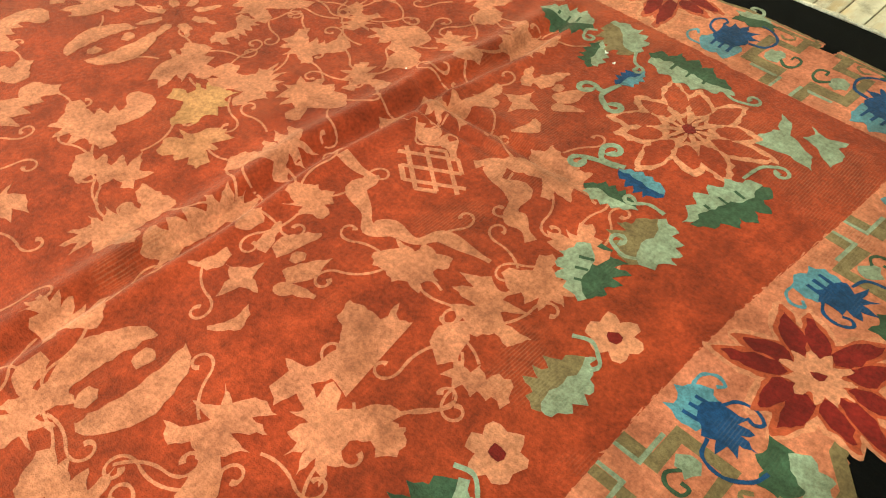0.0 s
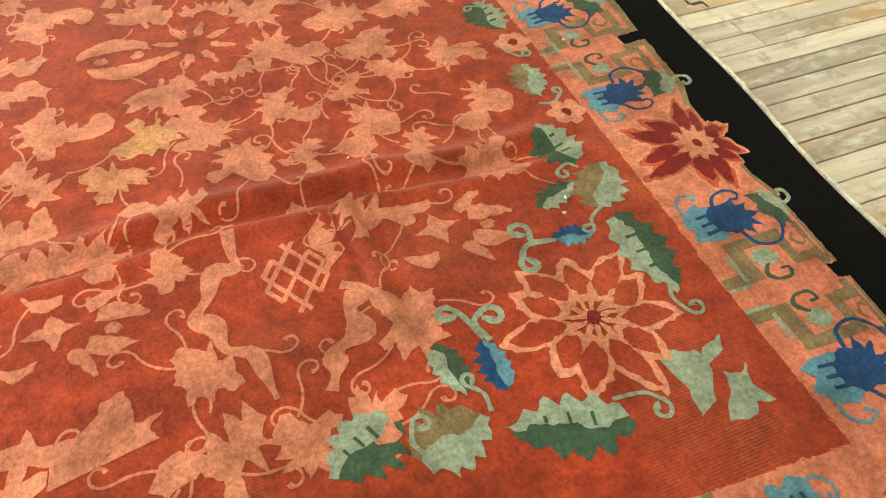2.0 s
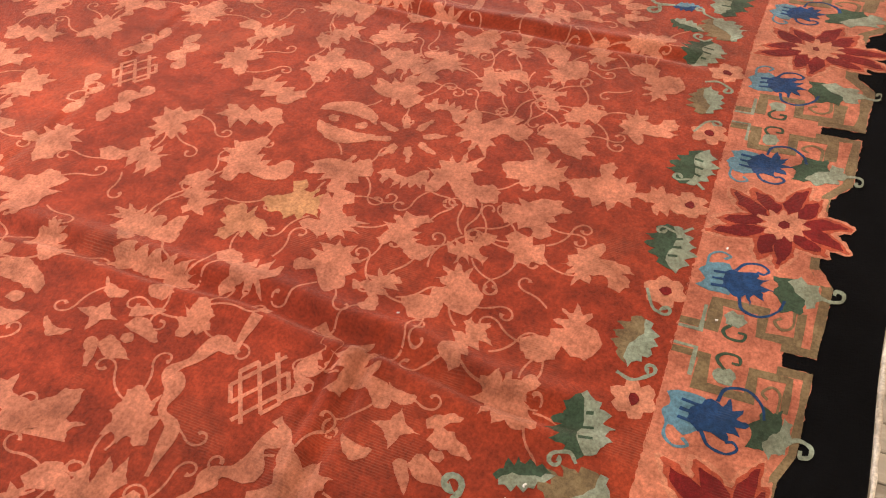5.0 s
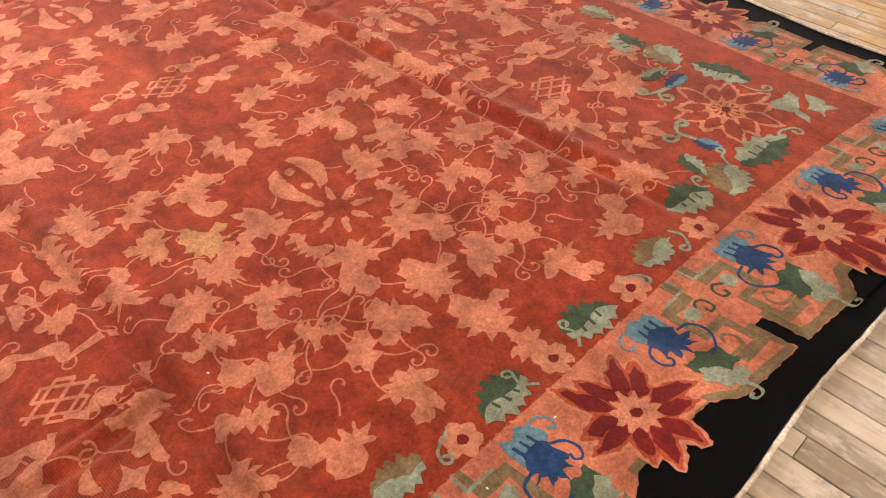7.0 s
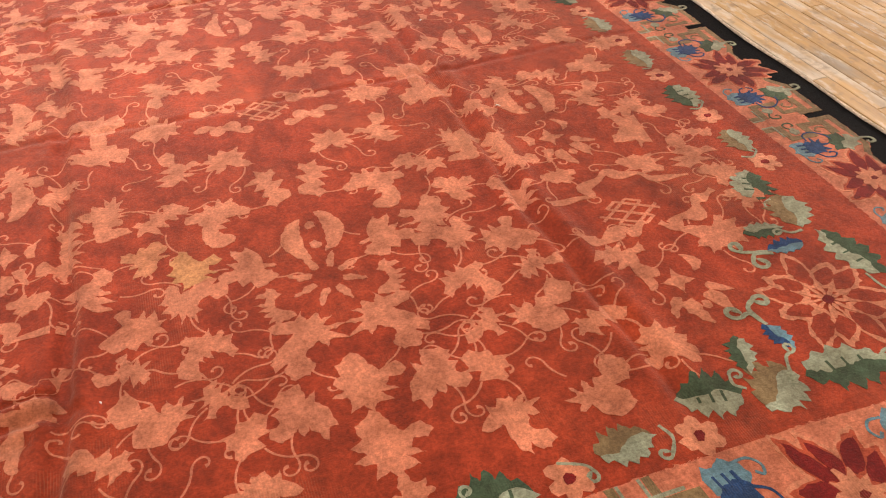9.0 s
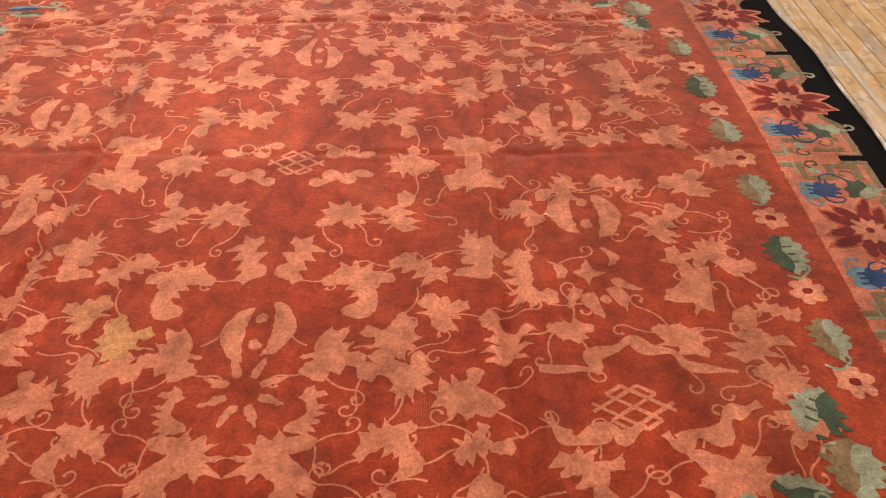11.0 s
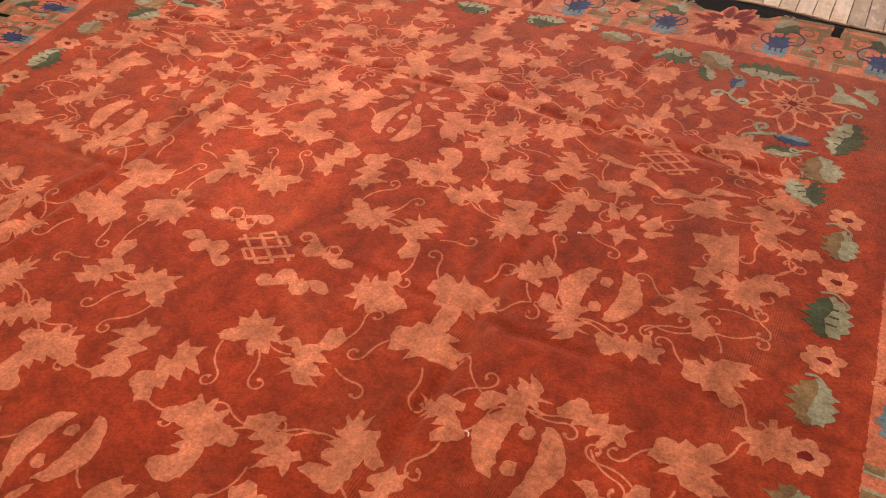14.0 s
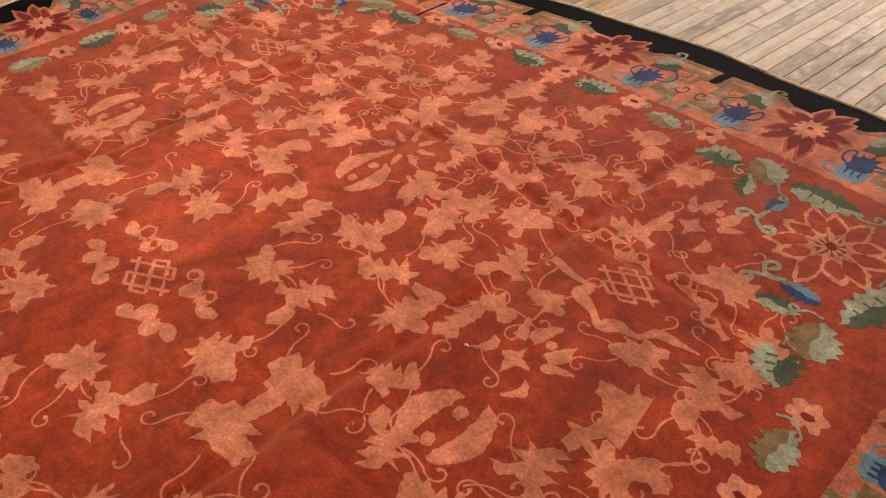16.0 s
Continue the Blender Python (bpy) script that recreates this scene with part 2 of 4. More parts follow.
PULL_U = [-0.0068, -0.0426, 0.0221, -0.0213, -0.0076, 0.0153, 0.0145, -0.0176, 0.0185, -0.0082, 0.0116, -0.0033, 0.0008, 0.0069, -0.0003, -0.0087, 0.0001]
PULL_V = [0.0173, 0.0099, 0.0468, -0.0206, 0.0239, -0.0033, 0.002, -0.012, 0.0085, -0.0327, 0.011, 0.0008, 0.005, 0.0049, 0.0004, -0.0072, -0.0133]


def warp(u, v):
    """The slight skew and pull of a hand-knotted rug."""
    u2 = u - 0.032 * v * (1 - 0.45 * smooth01((abs(v) - 1.0) / 0.6))
    v2 = v - 0.030 * u * (1 - 0.6 * smooth01((abs(v) - 1.2) / 0.6)) - 0.008
    if v < 0:
        v2 -= 0.095 * smooth01((-v - 1.86) / 0.18) + 0.02 * smooth01((-v - 1.2) / 0.4)
    else:
        v2 -= (0.012 + 0.075 * u) * smooth01((v - 2.05) / 0.2)
    e = smooth01((abs(u) - 1.9) / 0.15)
    u2 += e * (0.012 * math.sin(3.1 * v + 1.0) + 0.006 * math.sin(9.7 * v))
    e = smooth01((abs(v) - 2.15) / 0.15)
    v2 += e * (0.016 * math.sin(3.4 * u + 0.5) + 0.011 * math.sin(9.3 * u + 1.0)) * (1.0 if v < 0 else 0.45)
    if v > 0:
        v2 += (0.02 + 0.015 * u) * smooth01((v - 1.9) / 0.12)
        v2 += (-0.04 + (0.055 if u > 0 else 0.115) * u) * smooth01((v - 2.18) / 0.13)
    else:
        v2 += 0.03 * smooth01((-v - 1.9) / 0.12)
        v2 += 0.10 * max(0.0, -u) * smooth01((-v - 2.18) / 0.13)
    powers = (1, u, v, u * u, u * v, v * v, u ** 3, u * u * v, u * v * v, v ** 3, u * u * v * v, v ** 4, v ** 5, u ** 4, u ** 5, u ** 3 * v, u * v ** 3)
    return u2 + sum(k * q for k, q in zip(PULL_U, powers)), v2 + sum(k * q for k, q in zip(PULL_V, powers))


def fold(d, amp, wide):
    """A crease: a soft ridge and a groove on its outer side."""
    return amp * (0.55 * math.exp(-((d + 1.3 * wide) / wide) ** 2) - math.exp(-((d - 0.05 * wide) / (0.6 * wide)) ** 2) + 0.25 * math.exp(-((d - 1.3 * wide) / (0.8 * wide)) ** 2))


def height(u, v):
    """Lift of the cloth above its rest, in metres."""
    h = 0.0
    wob = 0.010 * math.sin(5.0 * v) + 0.006 * math.sin(13.0 * v)
    h += fold(u - 0.755 - wob, 0.027, 0.038) * (0.50 + 0.50 * smooth01((v - 0.0) / 0.5)) * (1 - smooth01((v - 1.62) / 0.25)) * (1 - 0.6 * smooth01((-v - 0.9) / 0.5))
    h += fold(u + 0.705 + wob, 0.021, 0.038) * (0.8 + 0.2 * math.sin(2.2 * v)) * (1 - smooth01((abs(v) - 1.65) / 0.2))
    wob = 0.010 * math.sin(6.0 * u) + 0.004 * math.sin(21.0 * u)
    h += fold(v - 1.235 - wob, 0.015, 0.032) * smooth01((u - 0.66) / 0.12) * (1 - smooth01((u - 1.05) / 0.25))
    h += fold(v - 1.165 - wob, 0.006, 0.018) * smooth01((u - 0.72) / 0.1) * (1 - smooth01((u - 0.95) / 0.2))
    h += fold(v + 0.055 - wob, 0.0028, 0.024) * (1 - 0.5 * smooth01((abs(u) - 0.9) / 0.3))
    h += fold(v + 1.10 - wob, 0.005, 0.035) * (1 - smooth01((abs(u) - 1.2) / 0.3))
    # rumples where the creases cross
    for a, b in ((0.755, 1.235), (0.76, -0.055), (-0.705, -0.055)):
        d2 = ((u - a) ** 2 + (v - b) ** 2) / 0.0144
        if d2 < 6:
            h += 0.011 * math.exp(-d2) * noise.noise(Vector((u * 26, v * 15, 7.0)))
    h += 0.0035 * (noise.noise(Vector((u * 2.3, v * 2.3, 0.0))) + 0.3 * noise.noise(Vector((u * 5.0, v * 5.0, 3.0))))
    e = smooth01((abs(v) - 1.95) / 0.35)
    h += e * 0.006 * (1 + math.sin(4.6 * u + 1.3))
    rim = min(OU - abs(u), OV - abs(v))
    h = h if h > 0 else -0.0105 * math.tanh(-h / 0.0105)
    return h * (0.35 + 0.65 * smooth01(rim / 0.2))


def place(u, v, lift=0.0):
    x, y = warp(u, v)
    return (S * x, S * y, TOP + height(u, v) + lift)


def ribbon_outline(pts, wid):
    left, right = [], []
    n = len(pts)
    for i, p in enumerate(pts):
        a = Vector(pts[max(0, i - 1)])
        b = Vector(pts[min(n - 1, i + 1)])
        p = Vector(p)
        d0 = (p - a).normalized() if i else (b - p).normalized()
        d1 = (b - p).normalized() if i < n - 1 else d0
        t = d0 + d1
        t = t.normalized() if t.length > 1e-4 else d0
        k = max(0.5, t.dot(d1))
        w = wid(i / (n - 1)) if callable(wid) else wid
        nrm = Vector((-t.y, t.x)) * (w * 0.5 / k)
        left.append(p + nrm)
        right.append(p - nrm)
    return left, right


def dense(pts, step):
    out = [tuple(pts[0])]
    for a, b in zip(pts, pts[1:]):
        n = max(1, int(math.hypot(b[0] - a[0], b[1] - a[1]) / step))
        for i in range(1, n + 1):
            out.append((a[0] + (b[0] - a[0]) * i / n, a[1] + (b[1] - a[1]) * i / n))
    return out


def curve(pts, per=6):
    """A smooth line through a few points."""
    p = [Vector(q) for q in pts]
    p = [2 * p[0] - p[1]] + p + [2 * p[-1] - p[-2]]
    out = []
    for i in range(1, len(p) - 2):
        for k in range(per):
            t = k / per
            q = 0.5 * (2 * p[i] + (p[i + 1] - p[i - 1]) * t + (2 * p[i - 1] - 5 * p[i] + 4 * p[i + 1] - p[i + 2]) * t * t
                       + (3 * p[i] - p[i - 1] - 3 * p[i + 1] + p[i + 2]) * t ** 3)
            out.append((q.x, q.y))
    out.append((p[-2].x, p[-2].y))
    return out


def ribbon(name, pts, wid, material, parent, lift, label="", steps=0.04, flip=(1, 1)):
    pts = dense(pts, steps) if steps else pts
    left, right = ribbon_outline(pts, wid)
    verts, faces = [], []
    for a, b in zip(left, right):
        mid, uneven = 0.5 * (a + b), 1 + 0.45 * noise.noise(Vector((a.x * 110, a.y * 110, 4.0)))
        a, b = mid + (a - mid) * uneven, mid + (b - mid) * uneven
        for q, dz in ((a, -0.0009), (a, 0), (b, 0), (b, -0.0009)):
            verts.append(place(q[0] * flip[0], q[1] * flip[1], lift + dz))
    for i in range(len(left) - 1):
        for k in range(3):
            j = 4 * i + k
            f = (j, j + 4, j + 5, j + 1)
            faces.append(f if flip[0] * flip[1] < 0 else f[::-1])
    return mesh_object(name, verts, faces, material, parent, label)


def knotted(pts):
    """The uneven edge that knots give a shape."""
    line = dense(list(pts) + [pts[0]], 0.010)[:-1]
    out = []
    for i, (u, v) in enumerate(line):
        a, b = Vector(line[i - 1]), Vector(line[(i + 1) % len(line)])
        d = (b - a).normalized() if (b - a).length > 1e-6 else Vector((1, 0))
        k = 0.0052 * noise.noise(Vector((u * 130, v * 130, 1.0))) + 0.0075 * noise.noise(Vector((u * 52, v * 52, 5.0)))
        out.append((u - d.y * k, v + d.x * k))
    return out


def patch(name, pts, material, parent, lift, label="", flip=(1, 1)):
    """A flat shape of pile that follows the cloth, with sheared edges; one outline, or several that overlap."""
    polys = [knotted(poly) for poly in pts] if isinstance(pts[0], list) else [knotted(pts)]
    bm = bmesh.new()
    for k, poly in enumerate(polys):
        vs = [bm.verts.new((u * flip[0], v * flip[1], 0.00002 * k)) for u, v in poly]
        turn = sum(vs[i - 1].co.x * vs[i].co.y - vs[i].co.x * vs[i - 1].co.y for i in range(len(vs)))
        bm.faces.new(vs if turn > 0 else vs[::-1]).normal_update()
    bmesh.ops.triangulate(bm, faces=bm.faces[:])
    for ax, cuts in ((0, U_CUTS), (1, V_CUTS)):
        lo = min(v.co[ax] for v in bm.verts)
        hi = max(v.co[ax] for v in bm.verts)
        for k in cuts:
            if lo < k < hi:
                co, no = [0, 0, 0], [0, 0, 0]
                co[ax], no[ax] = k, 1
                bmesh.ops.bisect_plane(bm, geom=bm.verts[:] + bm.edges[:] + bm.faces[:], plane_co=co, plane_no=no)
    rim = [e for e in bm.edges if e.is_boundary]
    made = bmesh.ops.extrude_edge_only(bm, edges=rim)
    low = {v for v in made["geom"] if isinstance(v, bmesh.types.BMVert)}
    for v in bm.verts:
        v.co = place(v.co.x, v.co.y, lift + v.co.z - (0.001 if v in low else 0))
    me = bpy.data.meshes.new(name)
    bm.to_mesh(me)
    bm.free()
    me.materials.append(material)
    ob = new(name, me)
    ob.parent = parent
    if label:
        ob["label"] = label
    return ob


def sheet(name, u_lines, v_lines, keep, material, parent, lift, label=""):
    verts = [place(u, v, lift) for u in u_lines for v in v_lines]
    nv = len(v_lines)
    faces = []
    for i in range(len(u_lines) - 1):
        for j in range(nv - 1):
            if keep(0.5 * (u_lines[i] + u_lines[i + 1]), 0.5 * (v_lines[j] + v_lines[j + 1])):
                faces.append((i * nv + j, (i + 1) * nv + j, (i + 1) * nv + j + 1, i * nv + j + 1))
    me = bpy.data.meshes.new(name)
    me.from_pydata(verts, [], faces)
    bm = bmesh.new()
    bm.from_mesh(me)
    bmesh.ops.delete(bm, geom=[v for v in bm.verts if not v.link_faces], context="VERTS")
    bm.to_mesh(me)
    bm.free()
    me.materials.append(material)
    me.polygons.foreach_set("use_smooth", [True] * len(me.polygons))
    ob = new(name, me)
    ob.parent = parent
    if label:
        ob["label"] = label
    return ob


def grid_lines(half, zones, coarse, fine=0.01):
    """Lines across the rug, closer together where a crease runs."""
    out, x = [-half], -half
    while x < half - 1e-6:
        near = any(abs(x + 0.5 * fine - z) < 0.10 for z in zones)
        x = min(half, round((math.floor(x / (fine if near else coarse) + 1e-6) + 1) * (fine if near else coarse), 5))
        out.append(x)
    return out


U_ZONES, V_ZONES = (-0.705, 0.755), (-1.10, -0.055, 1.20)
U_CUTS, V_CUTS = grid_lines(OU, U_ZONES, 0.03), grid_lines(OV, V_ZONES, 0.03)
rug = tagged(new("rug"), "large hand-knotted red wool rug with floral border, creased, on floorboards", "rug")
L_GROUND, L_MOTIF, L_TOP, L_DOT = 0.0006, 0.0012, 0.0021, 0.0027


def lines(half, step):
    n = round(2 * half / step)
    return [-half + 2 * half * i / n for i in range(n + 1)]


sheet("border_field", lines(FU + 0.205, 0.02), lines(FV + 0.205, 0.02), lambda u, v: abs(u) > FU - 0.02 or abs(v) > FV - 0.02, M_PINK, rug, 0.0002, "salmon pink wool ground of the border")
sheet("field", grid_lines(FU, U_ZONES, 0.02), grid_lines(FV, V_ZONES, 0.02), lambda u, v: True, M_RED, rug, L_GROUND, "plain red wool field of the rug")
# black outer ground with its turned-down edge
ground = sheet("border_ground", lines(OU, 0.03), lines(OV, 0.03), lambda u, v: abs(u) > FU - 0.06 or abs(v) > FV - 0.06, M_BLACK, rug, -0.0005, "black wool border ground")


def perimeter(step):
    corner = [(-OU, -OV), (OU, -OV), (OU, OV), (-OU, OV), (-OU, -OV)]
    return dense(corner, step)


ring = perimeter(0.04)
verts, faces = [], []
for u, v in ring:
    x, y, z = place(u, v, -0.001)
    verts += [(x, y, z), (x, y, 0.0015)]
for i in range(len(ring) - 1):
    faces.append((2 * i, 2 * i + 1, 2 * i + 3, 2 * i + 2))
mesh_object("edge_wall", verts, faces, M_BLACK, rug)


def tube(name, pts, radius, material, parent, label="", sides=6):
    verts, faces = [], []
    n = len(pts)
    for i, p in enumerate(pts):
        a, b = Vector(pts[max(0, i - 1)]), Vector(pts[min(n - 1, i + 1)])
        d = (b - a).normalized()
        s = d.cross(Vector((0, 0, 1)))
        s = s.normalized() if s.length > 1e-5 else Vector((1, 0, 0))
        w = s.cross(d)
        r = radius(i) if callable(radius) else radius
        for k in range(sides):
            ang = 2 * math.pi * k / sides
            verts.append(tuple(Vector(p) + s * (r * math.cos(ang)) + w * (r * math.sin(ang))))
    for i in range(n - 1):
        for k in range(sides):
            faces.append((i * sides + k, i * sides + (k + 1) % sides, (i + 1) * sides + (k + 1) % sides, (i + 1) * sides + k))
    faces.append(tuple(range(sides))[::-1])
    faces.append(tuple(range((n - 1) * sides, n * sides)))
    return mesh_object(name, verts, faces, material, parent, label, smooth=True)


rng = random.Random(5)
cord = []
for u, v in perimeter(0.02):
    ou, ov = u * (1 + 0.0035 / OU * 2), v * (1 + 0.0035 / OV * 2)
    x, y, z = place(ou, ov, 0.0005 + rng.uniform(-0.0015, 0.0015))
    cord.append((x + rng.uniform(-0.0012, 0.0012), y + rng.uniform(-0.0012, 0.0012), max(0.0045, z)))
tube("edge_cord", cord, lambda i: 0.0046 + 0.0009 * math.sin(i * 1.7) + 0.0005 * math.sin(i * 0.37), M_CORD, rug, "undyed white cotton overcast edge")
for k in range(10):
    i = rng.randrange(len(cord) - 1)
    p = Vector(cord[i])
    out = Vector((p.x / OU, p.y / OV, 0)).normalized()
    q = [p]
    for j in range(5):
        out = (out + Vector((rng.uniform(-0.8, 0.8), rng.uniform(-0.8, 0.8), 0))).normalized()
        q.append(Vector((q[-1].x + out.x * 0.007, q[-1].y + out.y * 0.007, 0.004)))
    tube("loose_thread", [tuple(a) for a in q], 0.0016, M_CORD, rug, "loose white cotton thread", 4)

# ---- motifs ----
# the leaf shapes that the weaver repeats: base at x = -0.5, tip at x = 0.5, in units of the leaf's length
LEAF_KINDS = {
    "hook": [(0.09, 0.40), (0.24, 0.39), (0.32, 0.24), (0.42, 0.17), (0.50, 0.15), (0.40, 0.03), (0.50, -0.05), (0.35, -0.12), (0.45, -0.26), (0.28, -0.29), (0.19, -0.50), (0.03, -0.50), (0.02, -0.35), (-0.07, -0.29), (-0.27, -0.28), (-0.43, -0.23), (-0.52, -0.13), (-0.52, 0.01), (-0.45, 0.17), (-0.32, 0.15), (-0.27, 0.02), (-0.16, -0.04), (-0.15, 0.07), (-0.06, -0.00), (-0.02, 0.12), (0.07, 0.05), (0.10, 0.21)],
    "hand": [(0.42, 0.14), (0.36, 0.06), (0.52, 0.02), (0.41, -0.05), (0.48, -0.14), (0.30, -0.12), (0.30, -0.27), (0.14, -0.32), (-0.02, -0.45), (-0.12, -0.33), (-0.07, -0.25), (-0.31, -0.20), (-0.50, -0.13), (-0.50, 0.00), (-0.40, 0.22), (-0.34, 0.35), (-0.25, 0.28), (-0.20, 0.07), (-0.10, 0.21), (-0.03, 0.08), (0.05, 0.24), (0.12, 0.09), (0.21, 0.22), (0.25, 0.09)],
    "comb": [(0.36, 0.24), (0.44, 0.16), (0.51, 0.07), (0.43, -0.03), (0.49, -0.09), (0.34, -0.11), (0.21, -0.04), (0.04, -0.05), (-0.16, -0.01), (-0.24, -0.07), (-0.18, -0.19), (-0.27, -0.28), (-0.39, -0.27), (-0.45, -0.14), (-0.40, -0.07), (-0.46, -0.00), (-0.53, 0.06), (-0.41, 0.10), (-0.45, 0.17), (-0.33, 0.14), (-0.36, 0.29), (-0.21, 0.17), (-0.14, 0.29), (-0.07, 0.15), (0.06, 0.30), (0.10, 0.14), (0.21, 0.26), (0.26, 0.14)],
    "rake": [(0.28, -0.20), (0.33, -0.13), (0.46, -0.10), (0.52, 0.00), (0.40, 0.05), (0.41, 0.16), (0.34, 0.21), (0.28, 0.07), (0.17, 0.12), (0.18, 0.27), (0.07, 0.12), (0.01, 0.23), (-0.06, 0.10), (-0.13, 0.22), (-0.20, 0.09), (-0.31, 0.16), (-0.32, 0.07), (-0.49, 0.17), (-0.43, 0.06), (-0.52, -0.02), (-0.37, -0.03), (-0.35, -0.14), (-0.30, -0.28), (-0.16, -0.24), (-0.11, -0.13), (0.01, -0.04), (0.19, -0.05)],
    "oak": [(0.15, -0.16), (0.28, -0.21), (0.32, -0.28), (0.46, -0.24), (0.41, -0.12), (0.52, 0.04), (0.36, 0.07), (0.21, 0.32), (0.17, 0.10), (0.01, 0.21), (-0.03, 0.06), (-0.21, 0.16), (-0.25, 0.07), (-0.41, 0.15), (-0.51, 0.04), (-0.44, -0.10), (-0.38, -0.28), (-0.22, -0.29), (-0.09, -0.17), (0.04, -0.28), (0.08, -0.33)],
    "long": [(-0.51, -0.06), (-0.44, -0.17), (-0.20, -0.23), (-0.23, -0.36), (0.01, -0.20), (0.13, -0.34), (0.30, -0.17), (0.49, -0.09), (0.46, 0.05), (0.30, 0.13), (0.34, 0.26), (0.16, 0.33), (0.13, 0.44), (-0.05, 0.28), (-0.21, 0.33), (-0.31, 0.16), (-0.49, 0.08)],
    "maple": [(0.05, -0.61), (-0.11, -0.46), (-0.04, -0.30), (-0.16, -0.13), (-0.44, -0.13), (-0.53, 0.00), (-0.38, 0.17), (-0.20, 0.15), (-0.04, 0.02), (0.07, 0.20), (0.16, 0.02), (0.26, 0.28), (0.35, 0.11), (0.45, 0.26), (0.53, -0.00), (0.42, -0.16), (0.53, -0.32), (0.35, -0.25), (0.30, -0.48), (0.20, -0.27), (0.08, -0.41)],
    "broad": [(-0.43, -0.17), (-0.38, -0.29), (-0.23, -0.23), (-0.14, -0.16), (-0.13, -0.34), (0.01, -0.20), (0.21, -0.21), (0.31, -0.18), (0.40, -0.13), (0.52, -0.07), (0.45, 0.02), (0.56, 0.17), (0.40, 0.18), (0.24, 0.17), (0.29, 0.32), (0.12, 0.28), (0.11, 0.54), (-0.07, 0.59), (-0.17, 0.46), (-0.16, 0.33), (-0.32, 0.29), (-0.32, 0.16), (-0.48, 0.11), (-0.51, -0.04)],
    "ivy": [(-0.51, 0.06), (-0.34, 0.10), (-0.19, 0.17), (-0.19, 0.35), (-0.04, 0.32), (0.05, 0.46), (0.18, 0.26), (0.39, 0.25), (0.35, 0.08), (0.53, 0.06), (0.44, -0.12), (0.53, -0.32), (0.35, -0.25), (0.32, -0.47), (0.15, -0.36), (0.10, -0.48), (0.00, -0.44), (-0.03, -0.18), (-0.28, -0.13), (-0.43, -0.05)],
    "bird": [(0.51, 0.10), (0.41, 0.18), (0.46, 0.29), (0.31, 0.23), (0.33, 0.45), (0.21, 0.32), (0.11, 0.53), (0.08, 0.36), (-0.03, 0.32), (0.02, 0.20), (-0.10, 0.09), (-0.21, 0.09), (-0.29, 0.21), (-0.46, 0.17), (-0.52, 0.02), (-0.43, -0.12), (-0.30, -0.11), (-0.42, -0.22), (-0.31, -0.29), (-0.09, -0.24), (0.14, -0.16), (0.15, -0.34), (0.25, -0.42), (0.34, -0.33), (0.39, -0.16), (0.52, -0.09), (0.39, -0.01)],
    "fan": [(-0.02, 0.56), (0.07, 0.47), (0.04, 0.32), (0.15, 0.26), (0.26, 0.37), (0.24, 0.16), (0.41, 0.27), (0.42, 0.06), (0.52, -0.00), (0.39, -0.11), (0.44, -0.28), (0.24, -0.25), (0.14, -0.44), (0.06, -0.30), (-0.08, -0.42), (-0.19, -0.29), (-0.38, -0.30), (-0.47, -0.17), (-0.56, -0.07), (-0.48, 0.04), (-0.28, 0.12), (-0.14, 0.23), (-0.17, 0.35), (-0.19, 0.47)],
    "fern": [(-0.38, 0.20), (-0.23, 0.14), (-0.12, 0.02), (-0.00, 0.07), (0.13, -0.01), (0.13, 0.15), (0.26, 0.08), (0.32, 0.22), (0.37, 0.08), (0.50, 0.14), (0.45, -0.02), (0.55, -0.07), (0.40, -0.14), (0.40, -0.28), (0.32, -0.47), (0.15, -0.51), (-0.01, -0.50), (-0.08, -0.36), (-0.09, -0.20), (-0.27, -0.27), (-0.45, -0.18), (-0.51, -0.05), (-0.47, 0.09)],
}


def turned(pts, a, b, deg):
    if isinstance(pts[0], list):
        return [turned(p, a, b, deg) for p in pts]
    c, s = math.cos(radians(deg)), math.sin(radians(deg))
    return [(a + x * c - y * s, b + x * s + y * c) for x, y in pts]


QUARTERS = ((1, 1), (-1, 1), (-1, -1), (1, -1))
count = [0]


def each(name, pts, material, lift, label="", parent=None):
    """The same shape mirrored into the four quarters of the rug."""
    made = []
    for fl in QUARTERS:
        count[0] += 1
        made.append(patch(name, pts, material, parent or rug, lift + 0.00002 * (count[0] % 23), label, fl))
    return made


def leaf_shape(kind, a, b, length, deg, side):
    """The teeth stand out from the body: tips drawn out, notches cut in."""
    length *= 1.05
    base = LEAF_KINDS[kind]
    way = sum(base[i - 1][0] * base[i][1] - base[i][0] * base[i - 1][1] for i in range(len(base)))
    pts = []
    for i, (x, y) in enumerate(base):
        (x0, y0), (x1, y1) = base[i - 1], base[(i + 1) % len(base)]
        bend = (x - x0) * (y1 - y) - (y - y0) * (x1 - x)
        k = 0.10 if bend * way > 0 else 0.16
        mx, my = x - 0.5 * (x0 + x1), y - 0.5 * (y0 + y1)
        pts.append(((x + k * mx) * length, (y + k * my) * length * side))
    return turned(pts, a, b, deg)


